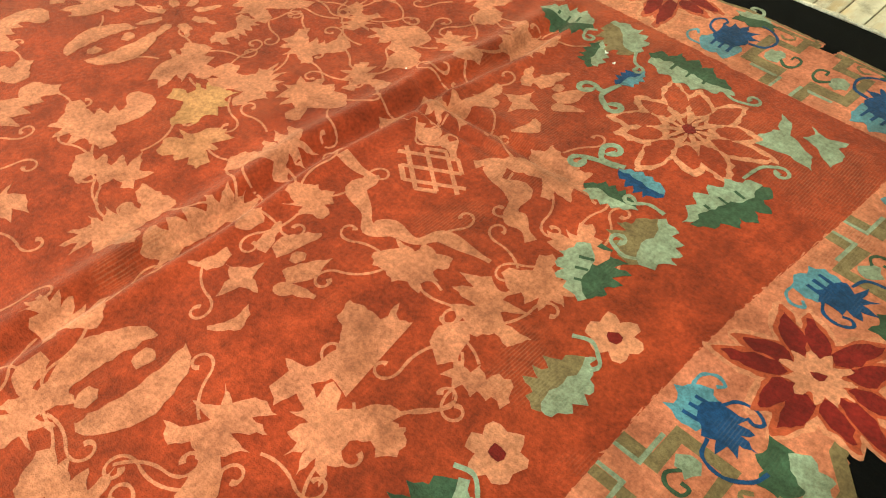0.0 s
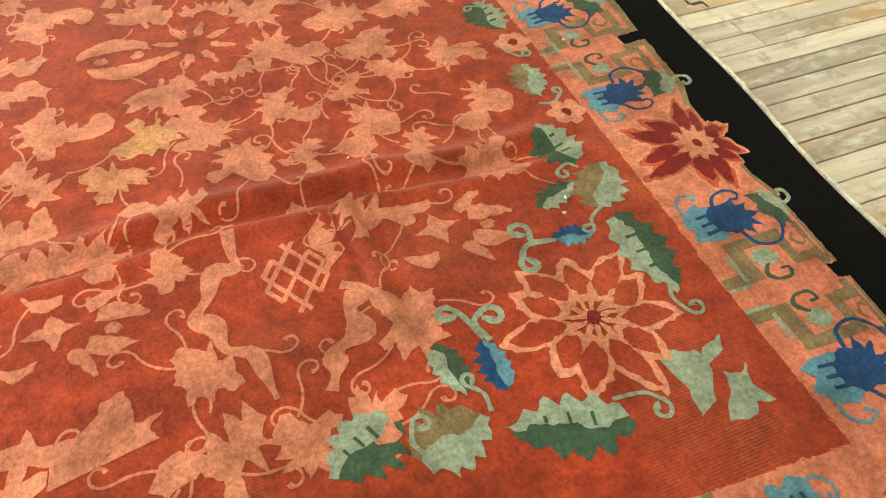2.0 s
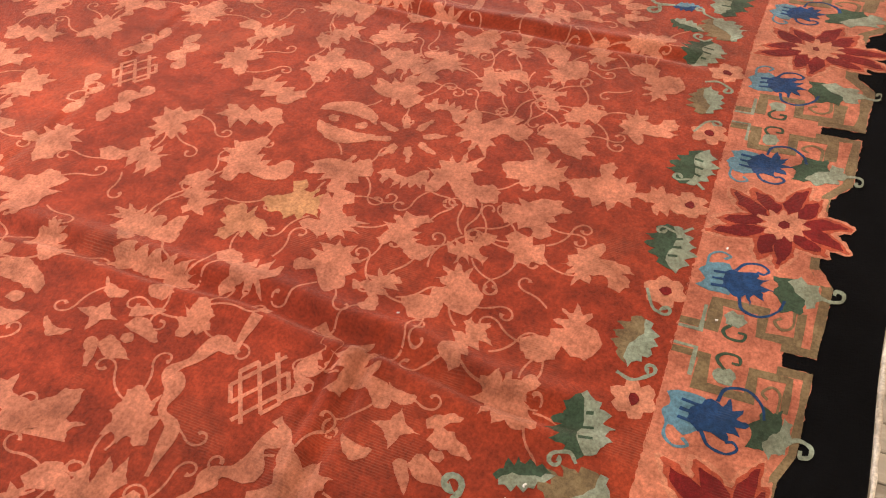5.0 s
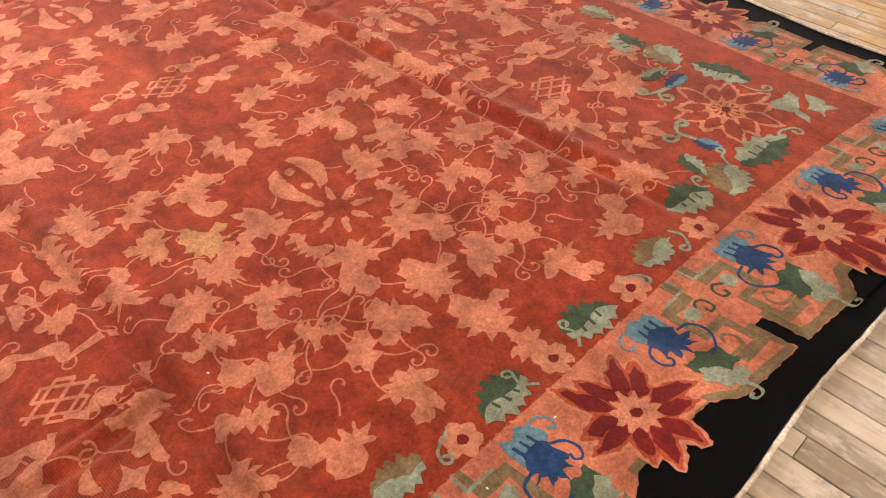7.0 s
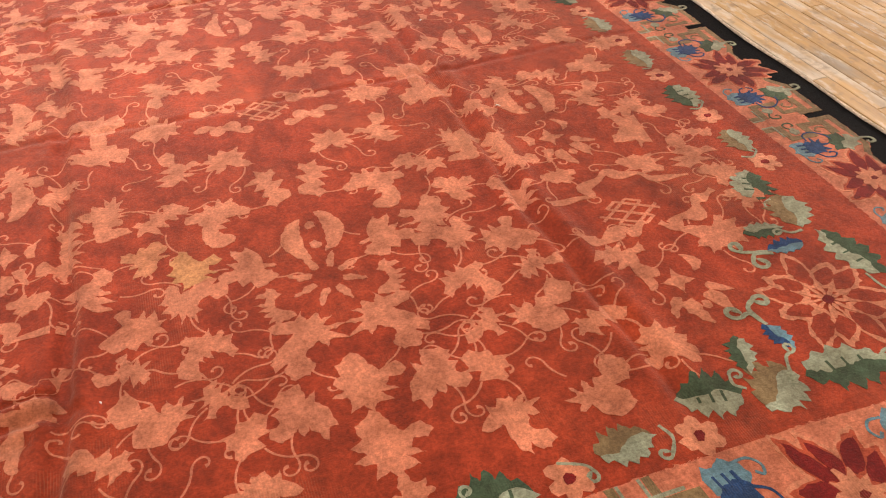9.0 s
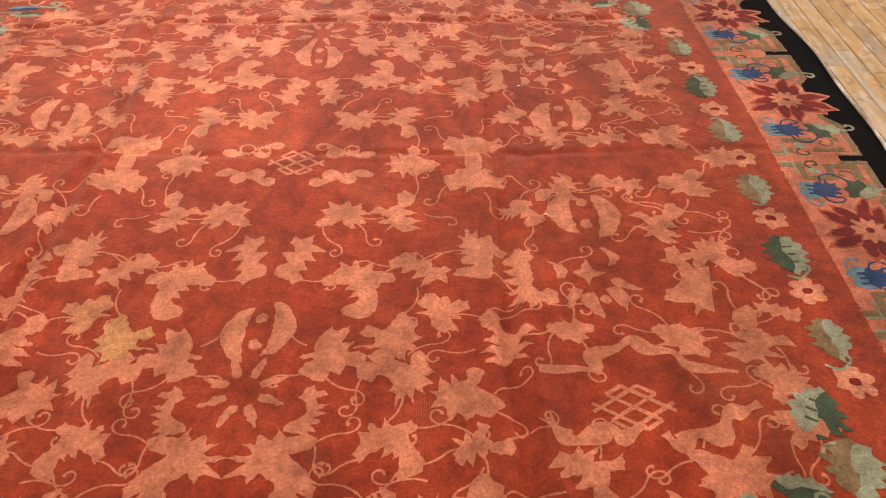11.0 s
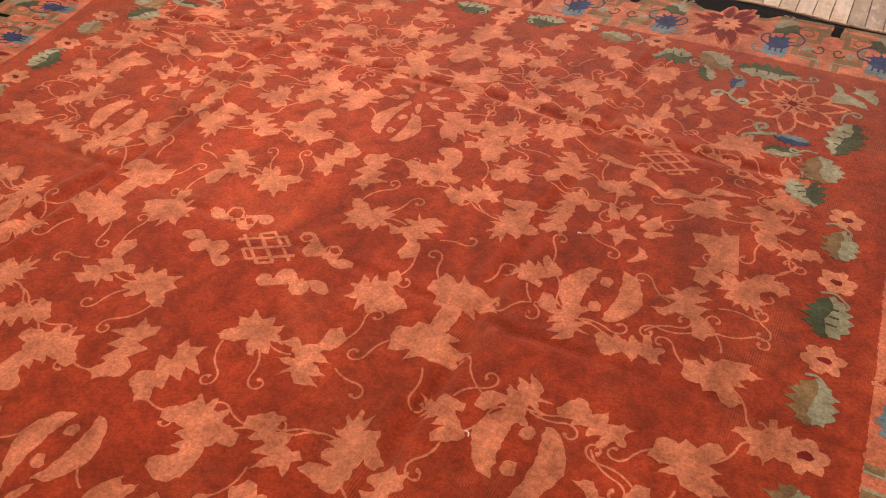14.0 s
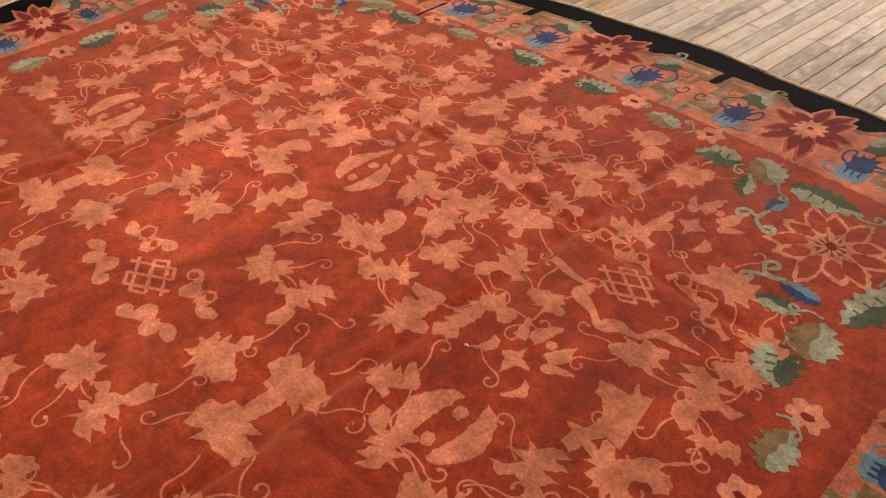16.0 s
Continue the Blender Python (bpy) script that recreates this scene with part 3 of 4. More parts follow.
def stem(pts, turn=0, size=0.024, wid=0.0068, material=None, name="tendril", lift=L_MOTIF - 0.0003, everywhere=True):
    """A thin vine, curling into a spiral at its end (turn: +1 or -1)."""
    line = curve(pts, 5)
    if turn:
        p, q = Vector(line[-1]), Vector(line[-2])
        d = (p - q).normalized()
        side = Vector((-d.y, d.x)) * turn
        for k in range(1, 12):
            ang = k * 0.52
            r = size * (1 - 0.062 * k)
            c = p + side * size
            back = -side * math.cos(ang) + d * math.sin(ang)
            line.append(tuple(c + back * r))
    n = len(line)
    w = (lambda f: wid * (1.0 + (1.1 * smooth01((f - 0.86) / 0.12) if turn else 0)))
    for fl in QUARTERS if everywhere else ((1, 1),):
        count[0] += 1
        ribbon(name, line, w, material or M_SALMON, rug, lift + 0.00002 * (count[0] % 23), "", 0, fl)


def vine(a, b, heading, bend, length):
    """A thin vine that swings one way and then winds up the other way."""
    line, n = [(a, b)], 28
    for i in range(n):
        f = i / n
        ds = length / n * (1.15 - 0.5 * f)
        heading += (bend * 10 if f < 0.36 else -bend * (12 + 82 * (f - 0.36) / 0.64)) * ds
        a, b = a + ds * math.cos(heading), b + ds * math.sin(heading)
        line.append((a, b))
    return line


def tendrils(a, b, length, deg, seed):
    r = random.Random(seed)
    turn = radians(deg)
    for x0, y0, off in ((-0.40, 0.10, 2.2), (-0.36, -0.14, -2.3), (0.18, 0.36, 1.0), (0.1, -0.34, -1.2)):
        if r.random() < 0.15:
            continue
        p = a + length * (x0 * math.cos(turn) - y0 * math.sin(turn))
        q = b + length * (x0 * math.sin(turn) + y0 * math.cos(turn))
        line = vine(p, q, turn + off + r.uniform(-0.3, 0.3), r.choice((1, -1)), r.uniform(0.17, 0.25))
        us, vs = [c[0] for c in line], [c[1] for c in line]
        if max(us) > FU - 0.17 or max(vs) > FV - 0.12 or min(us) < 0.01 or min(vs) < 0.01:
            continue
        for fl in QUARTERS:
            count[0] += 1
            ribbon("tendril", line, lambda f: 0.0054 * (1 + 0.9 * smooth01((f - 0.88) / 0.1)), M_SALMON, rug, L_MOTIF - 0.0003 + 0.00002 * (count[0] % 23), "", 0, fl)


def leaf(kind, a, b, length, deg, side):
    """One leaf with its vines, mirrored into the four quarters."""
    each("leaf", leaf_shape(kind, a, b, length, deg, side), M_SALMON, L_MOTIF, "salmon wool leaf")
    tendrils(a, b, length, deg, int(a * 977 + b * 331))


def axis_leaf(kind, a, b, length, deg):
    """A leaf that lies astride one of the two middle lines."""
    pts = leaf_shape(kind, a, b, length, deg, 1)
    for fl in ((1, 1), (1, -1)) if a == 0 else ((1, 1), (-1, 1)):
        count[0] += 1
        patch("leaf", pts, M_SALMON, rug, L_MOTIF + 0.00002 * (count[0] % 23), "salmon wool leaf", fl)


# leaves of one quarter: kind, place, length, direction, side of the teeth
leaf("maple", 0.396, 0.254, 0.184, 90, -1)
leaf("hook", 0.260, 0.598, 0.218, -98, -1)
leaf("hand", 0.612, 0.461, 0.210, -99, -1)
leaf("comb", 0.764, 0.576, 0.239, -95, -1)
leaf("rake", 1.209, 0.587, 0.261, -90, 1)
leaf("broad", 0.203, 0.843, 0.180, -78, 1)
leaf("fern", 0.545, 1.614, 0.192, 150, 1)
leaf("fan", 0.567, 0.995, 0.170, -168, 1)
leaf("ivy", 0.180, 0.276, 0.166, -35, -1)
leaf("broad", 0.627, 0.104, 0.195, 4, -1)
leaf("maple", 0.885, 0.151, 0.157, -45, -1)
leaf("hand", 0.763, 0.283, 0.149, -148, -1)
leaf("oak", 1.089, 0.141, 0.168, 10, 1)
leaf("maple", 1.215, 0.337, 0.182, 113, -1)
leaf("broad", 1.311, 0.154, 0.169, 33, -1)
leaf("bird", 1.334, 0.502, 0.179, -144, 1)
leaf("oak", 0.444, 0.526, 0.179, 28, 1)
leaf("maple", 0.656, 0.795, 0.178, 80, 1)
leaf("long", 0.858, 0.774, 0.120, 0, 1)
leaf("long", 1.144, 0.817, 0.152, 41, -1)
leaf("maple", 1.316, 0.799, 0.196, 108, 1)
leaf("oak", 1.429, 0.709, 0.122, -160, 1)
leaf("bird", 0.389, 0.911, 0.188, 11, 1)
leaf("fan", 1.360, 0.964, 0.133, 21, 1)
leaf("broad", 1.354, 1.089, 0.118, -155, -1)
leaf("ivy", 1.148, 1.219, 0.191, 36, 1)
leaf("hook", 0.381, 1.148, 0.173, -129, -1)
leaf("maple", 0.348, 1.316, 0.127, -44, -1)
leaf("long", 0.309, 1.459, 0.138, 61, -1)
leaf("bird", 0.306, 1.661, 0.173, -112, 1)
leaf("fern", 0.536, 1.291, 0.207, 158, 1)
leaf("maple", 0.608, 1.155, 0.133, 173, -1)
leaf("oak", 0.660, 1.426, 0.156, 166, -1)
leaf("fan", 0.768, 1.571, 0.158, -112, -1)
leaf("rake", 0.177, 1.038, 0.166, -86, 1)
leaf("bird", 0.130, 1.203, 0.225, -110, -1)
leaf("broad", 0.165, 1.431, 0.179, 127, -1)
leaf("maple", 0.837, 1.249, 0.179, -129, -1)
leaf("oak", 0.085, 0.475, 0.20, -80, 1)
axis_leaf("fan", 0.41, 0, 0.17, 180)
axis_leaf("ivy", 1.45, 0, 0.14, 0)
axis_leaf("fan", 0, 1.39, 0.19, 90)
axis_leaf("fan", 0, 1.60, 0.19, 90)
axis_leaf("ivy", 0, 1.745, 0.12, 90)
for fl in QUARTERS:
    stained = fl == (1, 1)
    patch("leaf", leaf_shape("fan", 0.382, 0.79, 0.165, 100, 1), M_YELLOW if stained else M_SALMON, rug, L_MOTIF + 0.0002, "yellow-stained wool leaf" if stained else "salmon wool leaf", fl)
    patch("leaf", leaf_shape("broad", 0.502, 0.70, 0.15, 70, -1), M_OCHRE if stained else M_SALMON, rug, L_MOTIF + 0.00024, "faintly yellowed wool leaf" if stained else "salmon wool leaf", fl)


def comma(a, b, length, deg, wide=0.35, bend=0.5):
    n = 9
    top, low = [], []
    for i in range(n):
        f = i / (n - 1)
        w = wide * length * math.sin(math.pi * (0.12 + 0.88 * f) ** 0.7) * 0.55 + 0.002
        y = bend * length * (0.25 - (f - 0.5) ** 2)
        top.append(((f - 0.5) * length, y + w))
        low.append(((f - 0.5) * length, y - w))
    return turned(top + low[::-1], a, b, deg)


def round_shape(a, b, ru, rv, deg=0, n=12):
    return turned([(ru * math.cos(2 * math.pi * i / n), rv * math.sin(2 * math.pi * i / n)) for i in range(n)], a, b, deg)


def wavy(pts, wid, seed):
    """A cloud-edged band."""
    line = curve(pts, 5)
    left, right = ribbon_outline(line, lambda f: wid * (0.35 + 0.65 * math.sin(math.pi * min(1, max(0, f * 0.85 + 0.1)))) * (1 + 0.42 * math.sin(f * 23 + seed)))
    return [tuple(p) for p in left] + [tuple(p) for p in right[::-1]]


def cloud(*pts, wid=0.055, seed=0):
    line_pts = wavy(pts, wid, seed)
    n = len(line_pts) // 2
    left, right = line_pts[:n], line_pts[n:][::-1]
    for fl in QUARTERS:
        count[0] += 1
        verts, faces = [], []
        for a, b in zip(left, right):
            for q, dz in ((a, -0.0009), (a, 0), (b, 0), (b, -0.0009)):
                verts.append(place(q[0] * fl[0], q[1] * fl[1], L_MOTIF + dz + 0.00002 * (count[0] % 23)))
        for i in range(n - 1):
            for k in range(3):
                j = 4 * i + k
                f = (j, j + 4, j + 5, j + 1)
                faces.append(f if fl[0] * fl[1] < 0 else f[::-1])
        mesh_object("cloud_band", verts, faces, M_SALMON, rug, "salmon wool cloud band")


# cloud bands round the corner knots and the middle knot
cloud((0.754, 0.917), (0.849, 0.912), (0.905, 0.915), (0.899, 0.869), (0.964, 0.845), (1.009, 0.816), (1.045, 0.849), (1.107, 0.860), (1.136, 0.908), (1.197, 0.922), (1.255, 0.931), wid=0.036, seed=1)
cloud((0.751, 1.063), (0.784, 1.113), (0.823, 1.132), (0.905, 1.101), (0.933, 1.124), (0.989, 1.088), wid=0.045, seed=2)
cloud((1.029, 1.113), (1.055, 1.146), (1.099, 1.115), (1.160, 1.121), (1.190, 1.064), (1.234, 1.051), (1.276, 1.031), wid=0.045, seed=3)
cloud((0.06, 0.10), (0.11, 0.10), (0.14, 0.06), (0.19, 0.08), (0.22, 0.05), (0.28, 0.065), wid=0.05, seed=6)
# pairs of facing crescents with two dots
def crescents(a, b, deg, size=1.0):
    for side in (1, -1):
        arc, inner = [], []
        for i in range(17):
            th = math.pi * i / 16
            arc.append((-0.107 * math.cos(th) - 0.012 * side, side * (0.026 + 0.084 * math.sin(th) + 0.003 * math.sin(5 * th))))
        for i in range(1, 12):
            th = math.pi * i / 12
            inner.append((-0.090 * math.cos(th) - 0.012 * side, side * (0.028 + 0.013 * math.sin(th))))
        yield turned([(x * size, y * size) for x, y in arc + inner[::-1]], a, b, deg)
    for side in (1, -1):
        yield turned([(x * size, y * size) for x, y in round_shape(side * 0.052, 0, 0.021, 0.018)], a, b, deg)


for pts in crescents(0.965, 0.285, 90):
    each("crescent", pts, M_SALMON, L_MOTIF, "salmon wool crescent motif")
for sv in (1, -1):
    for pts in crescents(-0.005, 0.76, 88, 0.92):
        patch("crescent", pts, M_SALMON, rug, L_MOTIF + 0.00022, "salmon wool crescent motif", (1, sv))


def rosette(a, b, deg, flips=QUARTERS):
    shapes = [turned([(0.055 * (1 if k % 2 == 0 else 0.42) * math.cos(math.pi * k / 4), 0.055 * (1 if k % 2 == 0 else 0.42) * math.sin(math.pi * k / 4)) for k in range(8)], a, b, deg + 20)]
    for ang, rad, lng, kind in ((45, 0.115, 0.085, 0), (-45, 0.115, 0.085, 0), (16, 0.13, 0.10, 1), (-16, 0.13, 0.10, 1), (0, 0.115, 0.03, 2), (118, 0.095, 0.08, 3), (-118, 0.095, 0.08, 3)):
        x = a + rad * math.cos(radians(deg + ang))
        y = b + rad * math.sin(radians(deg + ang))
        if kind == 2:
            shapes.append(round_shape(x, y, 0.018, 0.014, deg))
        elif kind == 3:
            shapes.append(comma(x, y, lng, deg + ang + 60 * (1 if ang > 0 else -1), 0.36, 0.9))
        elif kind == 1:
            shapes.append(comma(x, y, lng, deg, 0.40, 0.3 if ang > 0 else -0.3))
        else:
            shapes.append(comma(x, y, lng, deg + ang, 0.30, 0.1))
    for pts in shapes:
        for fl in flips:
            count[0] += 1
            patch("rosette_petal", pts, M_SALMON, rug, L_MOTIF + 0.00001 * (count[0] % 23), "salmon wool petal", fl)


rosette(0.935, 0.555, 72)
rosette(0.935, 1.365, 78)
# radiating petals on the long axis
for k in range(8):
    for sv in (1, -1):
        patch("rosette_petal", comma(0.085 * math.cos(k * math.pi / 4 + 0.4), 0.965 + 0.085 * math.sin(k * math.pi / 4 + 0.4), 0.075, k * 45 + 23, 0.26, 0.08), M_SALMON, rug, L_MOTIF + 0.00016, "salmon wool petal", (1, sv))


def knot(u, v):
    """An endless knot of crossing diagonal bands."""
    def at(p, q):
        return (u + (p - q) * 0.0400, v + (p + q) * 0.0265)
    segs = [((k, -1.5), (k, 1.5)) for k in (-1, 0, 1)] + [((-1.5, k), (1.5, k)) for k in (-1, 0, 1)]
    segs += [((-1.04, -1.5), (0.04, -1.5)), ((-0.04, 1.5), (1.04, 1.5)), ((-1.5, -1.04), (-1.5, 0.04)), ((1.5, -0.04), (1.5, 1.04))]
    for i, (p, q) in enumerate(segs):
        ob = ribbon("knot_band", [at(*p), at(*q)], 0.0105, M_SALMON, rug, L_MOTIF + 0.00007 * (i % 5), "salmon wool band of an endless knot")


for u, v in ((0.972, 1.03), (-0.972, 1.035), (-0.972, -1.0), (0.972, -1.02), (0.0, -0.005)):
    knot(u, v)


# ---- flowers and coloured leaves ----
def petal(a, b, deg, r0, r1, wide, tip=0.0):
    pts = []
    n = 7
    for side in (1, -1):
        row = []
        for i in range(n):
            f = i / (n - 1)
            w = wide * (math.sin(math.pi * f ** 0.8) ** 0.8 if 0 < f < 1 else 0.08) * (1 + 0.10 * math.sin(9 * f + side))
            row.append((r0 + (r1 - r0) * f, side * w + tip * f * f))
        pts += row if side == 1 else row[::-1]
    return turned(pts, a, b, deg)


def scaled(pts, a, b, ku, kv):
    return [(a + (x - a) * ku, b + (y - b) * kv) for x, y in pts]


def small_flower(u, v):
    fl = patch("small_flower", round_shape(u, v, 0.016, 0.013, 0, 8), M_MAROON, rug, L_TOP, "small pale pink flower with maroon eye")
    for k in range(6):
        a = k * math.pi / 3 + 0.3
        pts = round_shape(u + 0.030 * math.cos(a), v + 0.030 * math.sin(a), 0.025, 0.020, math.degrees(a), 9)
        patch("petal", pts, M_PALE, fl, L_MOTIF + 0.00016 * (k % 3), "pale pink petal")


def two_tone_leaf(a, b, length, deg, wide, dark, light, flips=QUARTERS, ticks=True, turn=1):
    """A leaf dark on one half and pale on the other, with dark veins in the pale half."""
    n = 11
    far, near, mid = [], [], []
    lobes = (0.6, 1.08, 0.72, 1.28, 0.75, 1.25, 0.72, 1.18, 0.62, 0.95, 0.45)
    for i in range(n):
        f = i / (n - 1)
        env = math.sin(math.pi * (0.08 + 0.86 * f)) ** 0.6
        mid.append(((f - 0.5) * length, 0.10 * wide * length * math.sin(2 * math.pi * f)))
        far.append(((f - 0.54) * length * 1.02, wide * length * 0.60 * env * lobes[i] * turn))
        near.append(((f - 0.46) * length * 1.05, -wide * length * 0.56 * env * (0.25 + 0.75 * lobes[(i + 1) % n]) * turn))
    veins = []
    for i in (3, 5, 7):
        m0, e0 = mid[i], near[i]
        veins.append([m0, (m0[0] * 0.45 + e0[0] * 0.55 - 0.006, m0[1] * 0.45 + e0[1] * 0.55)])
    out = []
    for fl in flips:
        count[0] += 1
        dz = 0.00002 * (count[0] % 23)
        base = patch("two_tone_leaf", turned(mid + far[::-1], a, b, deg), dark, rug, L_MOTIF + dz, "dark green half of a two-tone leaf" if dark is M_GREEN else "two-tone wool leaf", fl)
        patch("pale_half", turned(mid + near[::-1], a, b, deg), light, base, L_MOTIF + 0.00044 + dz, "pale half of the leaf", fl)
        if ticks:
            for vein in veins:
                ribbon("vein", turned(vein, a, b, deg), 0.007, dark, base, L_TOP + dz, "dark vein", 0, fl)
        out.append(base)
    return out


# small flowers and leaves along the inside of the field
for sv in (1, -1):
    for k in (-2, -1, 0, 1, 2):
        small_flower(0.332 * k - 0.005, sv * 1.835)
for su in (1, -1):
    for k in range(-3, 4):
        small_flower(su * 1.535, 0.321 * k)
two_tone_leaf(0.17, 1.82, 0.16, 8, 0.62, M_GREEN, M_SAGE, turn=-1)
two_tone_leaf(0.50, 1.80, 0.14, -8, 0.60, M_OLIVE, M_SAGE, ticks=False, turn=-1)
two_tone_leaf(0.765, 1.745, 0.15, -160, 0.75, M_GREEN, M_SAGE)
two_tone_leaf(1.53, 0.17, 0.15, 95, 0.62, M_OLIVE, M_SAGE, ticks=False)
two_tone_leaf(1.53, 0.49, 0.16, 95, 0.62, M_GREEN, M_SAGE)
two_tone_leaf(1.53, 0.82, 0.14, 95, 0.6, M_OLIVE, M_SAGE, ticks=False)
two_tone_leaf(1.405, 1.055, 0.145, -55, 0.75, M_GREEN, M_SAGE)
for a, b, c, d in ((0.33, 1.79, 0.40, 1.84), (0.60, 1.78, 0.58, 1.86), (0.08, 1.86, 0.10, 1.79)):
    stem([(a, b), ((a + c) / 2 + 0.02, (b + d) / 2), (c, d)], 1, 0.016, 0.008, M_SAGE, "curl", L_MOTIF + 0.00022)
for a, b, c, d in ((1.50, 0.25, 1.56, 0.22), (1.50, 0.58, 1.57, 0.56), (1.48, 0.91, 1.55, 0.90)):
    stem([(a, b), ((a + c) / 2, (b + d) / 2 + 0.02), (c, d)], -1, 0.016, 0.008, M_SAGE, "curl", L_MOTIF + 0.00022)

# the corner sprays: open flower, leaves, curls and two spread wing leaves
CFA, CFB = 1.272, 1.575
for fl in QUARTERS:
    a, b = CFA, CFB
    eye = patch("corner_flower", round_shape(a, b, 0.019, 0.015, 0, 9), M_MAROON, rug, L_DOT, "open pale pink flower with maroon eye", fl)
    for k in range(11):
        ang = 8 + 360 * k / 11
        r1 = (0.205, 0.165, 0.19, 0.17)[k % 4]
        bent = (0.022, -0.014, 0.010)[k % 3]
        patch("petal", petal(a, b, ang, 0.045, r1, 0.040, bent), M_PALE, eye, L_MOTIF + 0.00033 * (k % 2), "pale pink outlined petal", fl)
        patch("petal_inner", petal(a, b, ang, 0.060, r1 - 0.022, 0.0285, bent * 0.85), M_RED, eye, L_TOP - 0.0003, "red inside of the petal", fl)
        patch("stamen", petal(a, b, ang + 16, 0.012, 0.095, 0.0065), M_PALE, eye, L_DOT - 0.0004, "", fl)
two_tone_leaf(1.145, 1.775, 0.22, 8, 0.46, M_GREEN, M_SAGE)
two_tone_leaf(1.475, 1.425, 0.21, -97, 0.48, M_GREEN, M_SAGE)
two_tone_leaf(0.93, 1.78, 0.15, 150, 0.75, M_OLIVE, M_SAGE, ticks=False)
two_tone_leaf(1.435, 1.21, 0.145, 112, 0.80, M_OLIVE, M_SAGE, ticks=False)
two_tone_leaf(0.925, 1.665, 0.115, 118, 0.5, M_GREEN, M_SAGE, ticks=False)
two_tone_leaf(1.30, 1.26, 0.115, 15, 0.5, M_GREEN, M_SAGE, ticks=False)
two_tone_leaf(1.055, 1.645, 0.09, 85, 0.55, M_BLUE, M_SKY, ticks=False)
two_tone_leaf(1.315, 1.345, 0.115, 185, 0.48, M_BLUE, M_SKY, ticks=False)
stem([(1.055, 1.60), (1.04, 1.55), (1.01, 1.555)], 1, 0.026, 0.0135, M_SAGE, "curl", L_MOTIF + 0.00022)
stem([(1.05, 1.575), (1.05, 1.53), (1.09, 1.50)], 1, 0.022, 0.0135, M_SAGE, "curl", L_MOTIF + 0.00028)
stem([(1.26, 1.36), (1.21, 1.345), (1.185, 1.37)], -1, 0.026, 0.0135, M_SAGE, "curl", L_MOTIF + 0.00022)
stem([(1.25, 1.35), (1.19, 1.33), (1.165, 1.315)], 1, 0.022, 0.0135, M_SAGE, "curl", L_MOTIF + 0.00028)
stem([(1.24, 1.775), (1.28, 1.76), (1.32, 1.775)], 1, 0.022, 0.0085, M_SAGE, "curl", L_MOTIF + 0.00022)
stem([(1.45, 1.52), (1.455, 1.58), (1.48, 1.61)], -1, 0.022, 0.0085, M_SAGE, "curl", L_MOTIF + 0.00022)
stem([(0.99, 1.76), (1.02, 1.71), (1.05, 1.70)], -1, 0.016, 0.0085, M_SAGE, "curl", L_MOTIF + 0.00022)
stem([(0.86, 1.76), (0.84, 1.74), (0.85, 1.71)], 1, 0.018, 0.0085, M_SAGE, "curl", L_MOTIF + 0.00022)
stem([(1.41, 1.30), (1.37, 1.30), (1.345, 1.275)], -1, 0.016, 0.0085, M_SAGE, "curl", L_MOTIF + 0.00022)
stem([(1.47, 1.17), (1.43, 1.14), (1.39, 1.15)], -1, 0.02, 0.0085, M_SAGE, "curl", L_MOTIF + 0.00022)
each("wing_leaf", [(1.385, 1.80), (1.420, 1.785), (1.440, 1.735), (1.470, 1.725), (1.51, 1.70), (1.535, 1.655), (1.49, 1.665), (1.44, 1.655), (1.405, 1.650), (1.355, 1.625), (1.395, 1.685), (1.41, 1.735)], M_SAGE, L_MOTIF, "sage green spread wing leaf")
each("wing_leaf", [(1.455, 1.81), (1.50, 1.79), (1.545, 1.815), (1.535, 1.775), (1.56, 1.76), (1.555, 1.70), (1.53, 1.715), (1.50, 1.745), (1.465, 1.755), (1.475, 1.785)], M_SAGE, L_MOTIF, "sage green spread wing leaf")

# ---- the border ----
def side_point(side, s, r):
    """From along-the-side and outward distances to the rug's own plan."""
    if side == "a":
        return (s, FV + r)
    if side == "c":
        return (-s, -FV - r)
    if side == "b":
        return (-FU - r, s)
    return (FU + r, -s)


def to_side(side, s0, sign, k, pts):
    return [side_point(side, s0 + sign * s * k, r) for s, r in pts]


def red_flower(u, v, out_deg):
    eye = patch("red_flower", round_shape(u, v, 0.014, 0.012, 0, 6), M_MAROON, rug, L_DOT + 0.00044, "maroon flower with rust petal rims and pale heart")
    for k in range(11):
        ang = out_deg + 16 + 360 * k / 11
        r1 = (0.165, 0.145, 0.175, 0.15)[k % 4]
        bent = 0.022 * (1 if k % 2 else -1)
        patch("petal", petal(u, v, ang, 0.02, r1 + 0.011, 0.040, bent), M_PALE, eye, L_MOTIF + 0.00016 * (k % 2), "pale pink petal rim")
        patch("petal_rim", petal(u, v, ang, 0.022, r1, 0.0305, bent), M_RUST, eye, L_MOTIF + 0.00033 + 0.0003 * (k % 2), "rust petal rim")
        patch("petal_core", petal(u, v, ang, 0.045, r1 - 0.018, 0.0215, bent * 0.85), M_MAROON, eye, L_TOP + 0.00022 * (k % 2), "maroon petal core")
        patch("heart_ray", petal(u, v, ang + 14, 0.0, 0.062, 0.014), M_PALE, eye, L_DOT + 0.00016 * (k % 2), "pale pink heart")


